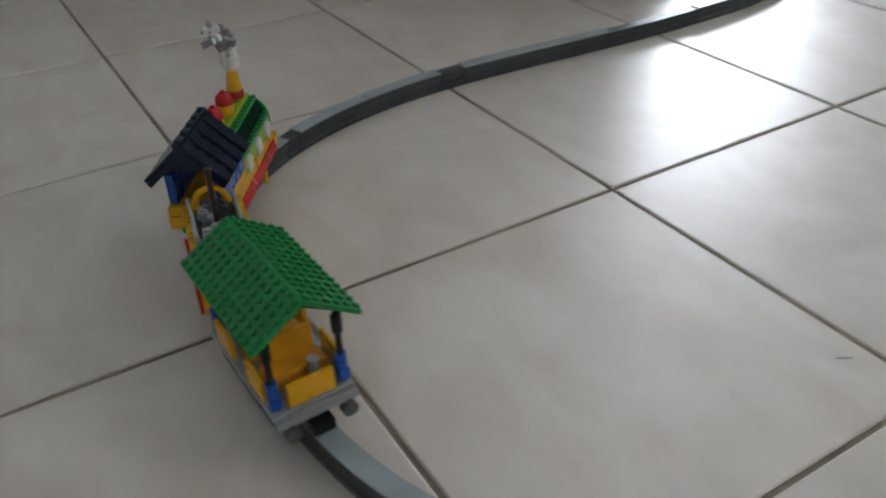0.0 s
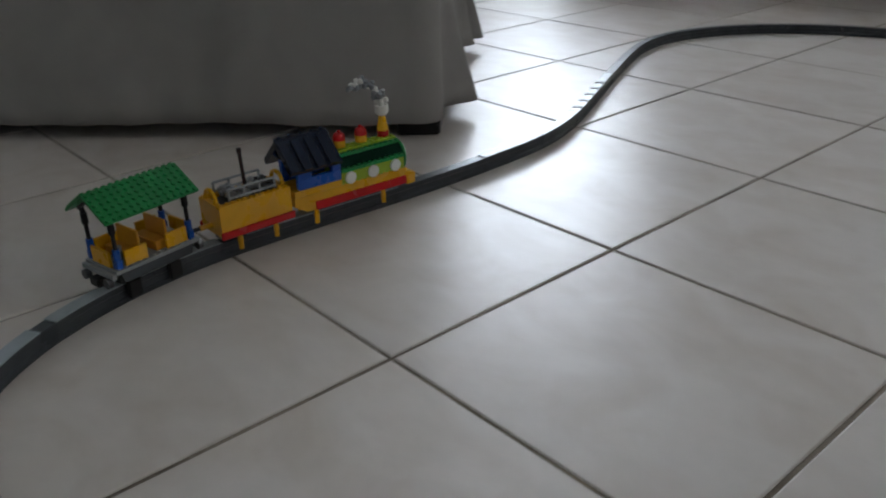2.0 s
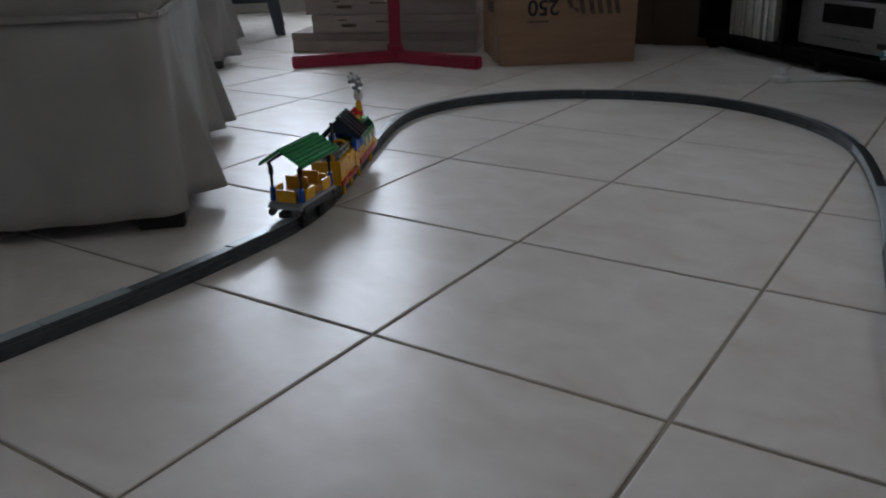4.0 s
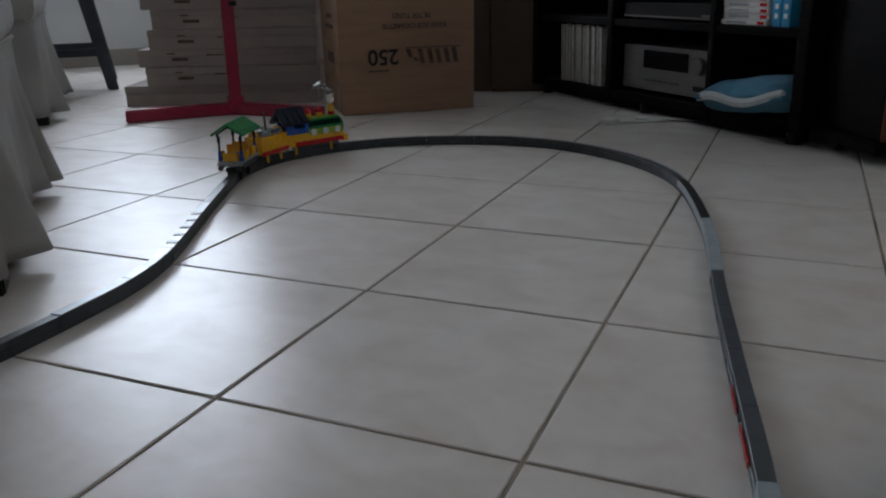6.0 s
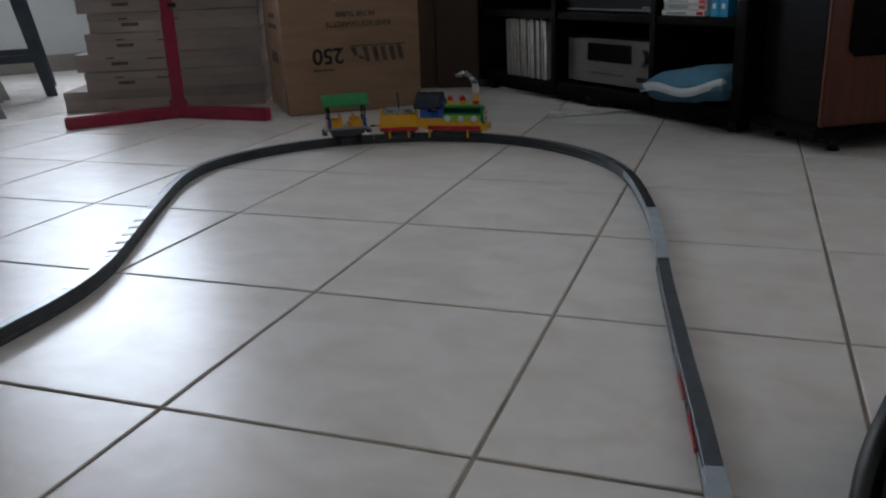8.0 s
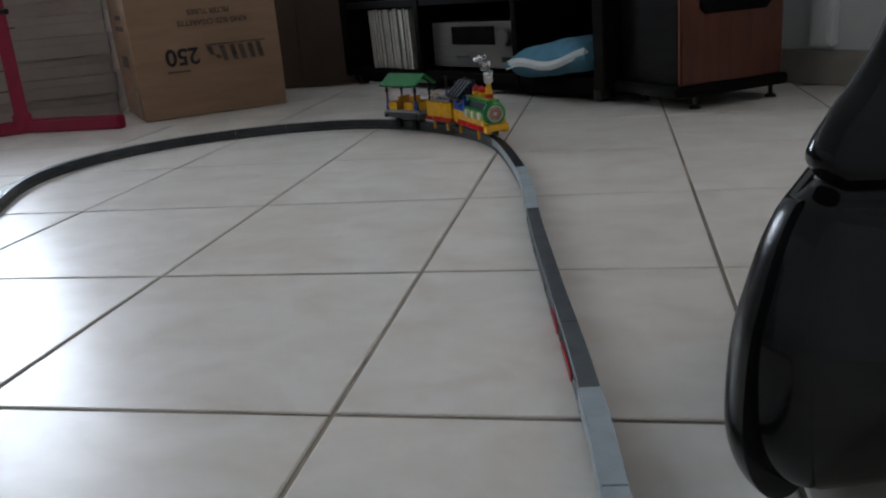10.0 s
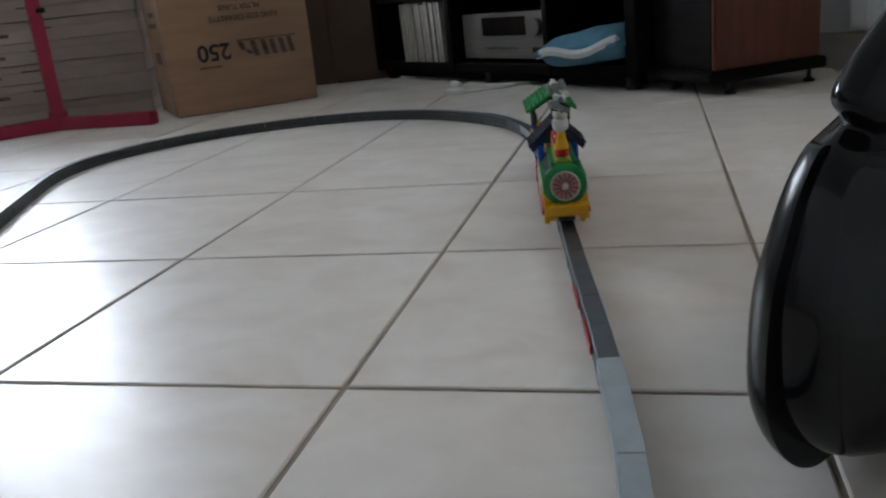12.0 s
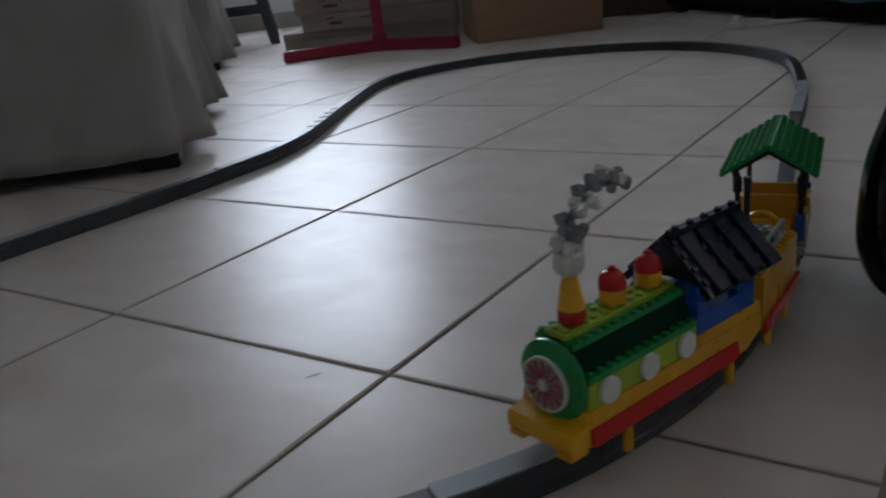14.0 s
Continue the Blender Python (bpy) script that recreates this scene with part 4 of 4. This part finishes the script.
def cushion():
    t = thing("cushion", STAND @ pose(0.905, 0.085, 0.062, 0, -2, 4), "light blue cotton cushion with a white stripe", "cushion")
    bm = pillow(0.285, 0.26, 0.070, puff=0.70, n=16, seed=5)
    for v in bm.verts:
        v.co.z += 0.016 * (v.co.x + 0.14) / 0.28 + 0.006 * noise.noise(v.co * 18)
    part("cover", bm, BLUE_CLOTH, t)
    bm = bmesh.new()
    prev = None
    rows = []
    for i in range(25):
        x = -0.137 + 0.272 * i / 24
        z = 0.030 + 0.022 * (i / 24) + 0.010 * math.sin(i * 0.30 + 0.4)
        y = -0.131 + 0.012 * (x / 0.14) ** 2
        rows.append([bm.verts.new((x, y - 0.004, z - 0.011)), bm.verts.new((x, y - 0.007, z)), bm.verts.new((x, y - 0.002, z + 0.011)), bm.verts.new((x, y + 0.012, z))])
    for a, b in zip(rows, rows[1:]):
        for k in range(4):
            bm.faces.new((a[k], a[(k + 1) % 4], b[(k + 1) % 4], b[k]))
    bm.faces.new(rows[0])
    bm.faces.new(rows[-1][::-1])
    part("stripe", bm, WHITE_CLOTH, t, "white sewn stripe")


cushion()


def upper_shelf():
    t = thing("disc_player", STAND @ pose(0.345, 0.020, 0.2785), "slim black disc player with a silver edge", "disc player")
    part("case", simple(0, 0.392, 0.003, 0.25, 0.006, 0.048, bev=0.002), BLACK, t)
    part("silver_edge", simple(0.003, 0.386, 0.0, 0.0028, 0.007, 0.012), SILVER, t)
    part("button", simple(0.352, 0.382, -0.003, -0.0002, 0.014, 0.020), SILVER, t)
    for xx in (0.03, 0.36):
        for y in (0.03, 0.22):
            part("foot", simple(xx - 0.01, xx + 0.01, y - 0.01, y + 0.01, 0.0, 0.0058), BLACK, t)
    for i in range(5):
        c = thing("game_case", STAND @ pose(0.775 + 0.003 * (i % 3), 0.015 + 0.004 * (i % 2), 0.2785 + i * 0.0146), "white plastic game case lying in a stack", "game case", "stack of game cases")
        part("case", simple(0, 0.155, 0, 0.13, 0.0, 0.0142, bev=0.002), WHITE, c)
        part("spine_print", simple(0.02, 0.09, -0.0008, -0.0002, 0.004, 0.010), GREY, c, "grey printed bar")
        part("spine_mark", simple(0.128, 0.150, -0.0008, -0.0002, 0.003, 0.011), RED, c, "small red printed mark")
    for i in range(2):
        c = thing("blue_case", STAND @ pose(0.948 + i * 0.030, 0.015, 0.2785), "bright blue upright box with white dots", "box", "upright blue boxes")
        part("case", simple(0, 0.028, 0, 0.13, 0, 0.185, bev=0.001), CASE_BLUE, c)
        for z in (0.02, 0.042, 0.064):
            part("spine_dot", simple(0.009, 0.019, -0.0008, -0.0002, z, z + 0.012), WHITE, c, "white printed dot")


upper_shelf()


# ---- loudspeaker ----
def loudspeaker():
    t = thing("loudspeaker", pose(0.700, 1.360, 0, 0, 0, 32.5), "black floor loudspeaker with a cherry wood front", "loudspeaker")
    part("cabinet", simple(0.0, 0.275, 0.014, 0.235, 0.056, 0.86, bev=0.003), DARK_WOOD, t)
    part("front_panel", simple(-0.002, 0.277, 0.0, 0.0138, 0.056, 0.86, bev=0.003), CHERRY, t, "cherry wood veneer")
    bm = bmesh.new()
    g = [(0.062, 0.205), (0.222, 0.205), (0.236, 0.219), (0.236, 0.80), (0.222, 0.815), (0.062, 0.815), (0.048, 0.80), (0.048, 0.219)]
    prism(bm, g, -0.006, -0.0002)
    part("grille", bm, CLOTH_BLACK, t, "black cloth grille", smooth=False)
    part("stand_plate", simple(-0.020, 0.290, -0.008, 0.245, 0.030, 0.0555, bev=0.004), DARK_WOOD, t)
    for x in (0.050, 0.262):
        for y in (0.018, 0.215):
            bm = bmesh.new()
            lathe(bm, [(0.013, 0.0), (0.013, 0.005), (0.005, 0.010), (0.005, 0.0298)], 14)
            part("foot", bm, BLACK, t, "small black foot", m=pose(x, y, 0))


loudspeaker()


# ---- white plug with its cable ----
def plug():
    t = thing("plug_adapter", pose(0.030, 1.770, 0), "white plastic plug with a coiled cable on the floor", "plug")
    bm = bmesh.new()
    lathe(bm, [(0.024, 0.0), (0.027, 0.006), (0.026, 0.014), (0.014, 0.020)], 20)
    part("base", bm, WHITE, t)
    part("plug_body", simple(-0.012, 0.012, -0.010, 0.010, 0.0201, 0.038, bev=0.004), WHITE, t)
    cu = bpy.data.curves.new("cable", "CURVE")
    cu.dimensions, cu.bevel_depth, cu.bevel_resolution = "3D", 0.0045, 3
    sp = cu.splines.new("NURBS")
    pts = [(0.02, 0.0), (0.07, 0.028), (0.13, 0.055), (0.165, 0.095), (0.14, 0.115), (0.09, 0.085), (0.05, 0.05), (0.10, 0.045), (0.17, 0.09), (0.24, 0.12)]
    sp.points.add(len(pts) - 1)
    for i, (px, py) in enumerate(pts):
        sp.points[i].co = (px, py, 0.0045 + (0.006 if i in (6, 7) else 0), 1)
    sp.use_endpoint_u = True
    cu.materials.append(WHITE)
    ob = new("cable", cu)
    ob.parent = t


plug()


# ---- white duct on the wall ----
def wall_duct():
    t = thing("wall_socket_box", ROOM @ pose(V1 - 0.0005, 0.425, 0.095), "white plastic cable duct on the pale wall", "cable duct")
    part("duct", simple(-0.032, 0.0, -0.030, 0.030, 0.0, 0.42, bev=0.004), WHITE_FRAME, t)
    part("cover", simple(-0.036, -0.0322, -0.022, 0.022, 0.006, 0.41, bev=0.0015), WHITE_FRAME, t)


wall_duct()


# ---- glossy black moulded shell beside the track ----
def moulded_shell():
    t = thing("moulded_shell", pose(0.615, -0.160, 0), "glossy black moulded plastic shell standing on the tiles", "plastic shell")

    def foot_line(inset, n=30):
        """The rounded outline, drawn in by inset; x to the right of its near edge, y away from it."""
        corners = [((0.000, 0.030), 0.040, 180), ((0.46, 0.000), 0.06, 270), ((0.46, 0.36), 0.12, 0), ((0.085, 0.36), 0.12, 90)]
        out = []
        for (cx, cy), r, start in corners:
            sx, sy = (1 if cx < 0.2 else -1), (1 if cy < 0.2 else -1)
            ox, oy = cx + sx * r, (0.0 if cy < 0.2 else cy) + sy * r
            for k in range(n):
                g = radians(start + 90 * k / (n - 1))
                rr = max(0.012, r - inset * 0.55)
                out.append((ox + rr * math.cos(g) + sx * max(0, inset - (r - rr)), oy + rr * math.sin(g) + sy * max(0, inset - (r - rr)) + 0.30 * ox))
        return out

    def refined(levels, n=4):
        """The profile with n smooth steps from level to level."""
        out = []
        for i in range(len(levels) - 1):
            p0, p1, p2, p3 = (Vector(levels[min(max(i + k, 0), len(levels) - 1)]) for k in (-1, 0, 1, 2))
            for k in range(n):
                f = k / n
                out.append(tuple(0.5 * (2 * p1 + (p2 - p0) * f + (2 * p0 - 5 * p1 + 4 * p2 - p3) * f * f + (3 * p1 - p0 - 3 * p2 + p3) * f ** 3)))
        return out + [tuple(levels[-1])]

    def skin(bm, levels):
        levels = refined(levels)
        rings = [[bm.verts.new((x, y, z)) for x, y in foot_line(inset)] for inset, z in levels]
        n = len(rings[0])
        for a, b in zip(rings, rings[1:]):
            for k in range(n):
                bm.faces.new((a[k], a[(k + 1) % n], b[(k + 1) % n], b[k]))
        bm.faces.new(rings[0][::-1])
        bm.faces.new(rings[-1])

    bm = bmesh.new()
    skin(bm, [(0.075, 0.028), (0.050, 0.022), (0.032, 0.024), (0.018, 0.036), (0.008, 0.060), (0.006, 0.090), (0.008, 0.120), (0.015, 0.146), (0.022, 0.168), (0.030, 0.184), (0.036, 0.191),
              (0.042, 0.196), (0.046, 0.200), (0.0475, 0.203), (0.046, 0.206), (0.042, 0.211), (0.043, 0.220), (0.054, 0.240), (0.071, 0.264), (0.087, 0.290), (0.098, 0.322), (0.103, 0.365), (0.106, 0.430)])
    for v in bm.verts:      # the groove under the upper part dips across the near face
        f = min(1, max(0, (v.co.x - 0.03) / 0.16))
        v.co.z -= 0.095 * f * f * (3 - 2 * f) * math.exp(-((v.co.z - 0.205) / 0.105) ** 2) * (1 if v.co.y < 0.16 else 0.4)
    part("shell_body", bm, GLOSS_BLACK, t)
    # raised rim round the near left corner
    bm = bmesh.new()
    levels = [(0.046, 0.014), (0.034, 0.010), (0.020, 0.016), (0.008, 0.033), (0.001, 0.058), (0.001, 0.090), (0.004, 0.120), (0.011, 0.146), (0.019, 0.170), (0.030, 0.190),
              (0.038, 0.188), (0.028, 0.168), (0.020, 0.144), (0.014, 0.118), (0.011, 0.090), (0.012, 0.060), (0.021, 0.036), (0.034, 0.022), (0.043, 0.016)]
    levels = refined(levels, 3)
    loops = [foot_line(inset) for inset, _ in levels]
    idx = list(range(108, 120)) + list(range(0, 12))
    rings = [[bm.verts.new((loops[m][k][0], loops[m][k][1], levels[m][1])) for m in range(len(levels))] for k in idx]
    for a, b in zip(rings, rings[1:]):
        for m in range(len(levels)):
            q = (m + 1) % len(levels)
            bm.faces.new((a[m], a[q], b[q], b[m]))
    bm.faces.new(rings[0])
    bm.faces.new(rings[-1][::-1])
    part("rim_flange", bm, RIM_BLACK, t, "raised black rim")
    bm = bmesh.new()
    box(bm, 0.10, 0.40, 0.150, 0.34, 0.0, 0.0285)
    bevel(bm, 0.02, 3)
    part("foot_block", bm, BLACK, t, "matt black foot")


moulded_shell()

# ---- floor ----
S, GAP = 0.333, 0.0046
bm = bmesh.new()
box(bm, V0 - T, V1 + T, U0 - T, U1 + T, -0.20, -0.0022)
floor = solid("floor", bm, GROUT, "cream glazed floor tiles with brown-grey grout joints", "floor", "structure", ROOM)
h0, h1 = (S - GAP) / 2, (S - GAP) / 2 - 0.0016
tile_mesh = bpy.data.meshes.new("tile")
ring = lambda h, z: [(-h, -h, z), (h, -h, z), (h, h, z), (-h, h, z)]
quads = [(8, 9, 10, 11)] + [(a, (a + 1) % 4, (a + 1) % 4 + 4, a + 4) for a in range(4)] + [(a + 4, (a + 1) % 4 + 4, (a + 1) % 4 + 8, a + 8) for a in range(4)]
tile_mesh.from_pydata(ring(h0, -0.010) + ring(h0, -0.0010) + ring(h1, 0.0), [], quads)
tile_mesh.materials.append(TILE)
inv = ROOM.inverted()
rnd = random.Random(11)
for i in range(-16, 16):
    for j in range(-14, 18):
        cx, cy = (i + 0.5) * S, (j + 0.5) * S
        q = inv @ Vector((cx, cy, 0))
        if V0 - 0.10 < q.x < V1 + 0.10 and U0 - 0.10 < q.y < U1 + 0.10:
            piece("tile", tile_mesh, floor, inv @ pose(cx + rnd.uniform(-0.0004, 0.0004), cy + rnd.uniform(-0.0004, 0.0004), rnd.uniform(-0.0005, 0.0), 0, 0, rnd.choice((0, 180)) + rnd.uniform(-0.05, 0.05)))
mark = new("scuff_mark", mesh(simple(-0.006, 0.006, -0.0005, 0.0005, 0.0002, 0.0004), INK_FADED))
mark.matrix_basis = pose(0.279, -0.357, 0, 0, 0, 58)
tagged(mark, "short dark scuff on the cream floor tile", "scuff mark")

# ---- motion: seconds and metres along the loop of the locomotive's nose ----
RUN = [(0, 0.145), (0.5, 0.274), (1, 0.405), (1.5, 0.534), (2, 0.687), (2.5, 0.847), (3.75, 1.28), (5, 1.722), (5.5, 1.879), (6, 2.031), (6.5, 2.161), (7, 2.281),
       (7.5, 2.41), (8, 2.544), (8.5, 2.667), (9, 2.79), (10.25, 3.152), (11.5, 3.585), (12, 3.797), (12.5, 3.992), (13, 4.195), (13.5, 4.387), (14, 4.566)]


def run_at(t):
    """Smooth distance along the loop at t seconds."""
    k = max(i for i in range(len(RUN) - 1) if RUN[i][0] <= t or i == 0)
    slope = lambda i: (RUN[min(i + 1, len(RUN) - 1)][1] - RUN[max(i - 1, 0)][1]) / (RUN[min(i + 1, len(RUN) - 1)][0] - RUN[max(i - 1, 0)][0])
    (t0, a), (t1, b) = RUN[k], RUN[k + 1]
    d, f = t1 - t0, (t - t0) / (t1 - t0)
    return (a * (1 + 2 * f) * (1 - f) ** 2 + slope(k) * d * f * (1 - f) ** 2 + b * f * f * (3 - 2 * f) + slope(k + 1) * d * f * f * (f - 1))


def riding(s, half):
    """The pose of a vehicle whose bogies stand half a base before and behind s."""
    xa, ya, _ = on_track(s + half)
    xb, yb, _ = on_track(s - half)
    return pose((xa + xb) / 2, (ya + yb) / 2, 0.0, 0, 0, math.degrees(math.atan2(ya - yb, xa - xb)))


def motions():
    times = [i * 0.25 for i in range(57)]
    for ob, back, half in ((loco, 0.090, 0.050), (tend, 0.232, 0.024), (wagon, 0.367, 0.026)):
        walk(ob, [(t, riding(run_at(t) - back, half)) for t in times])


motions()
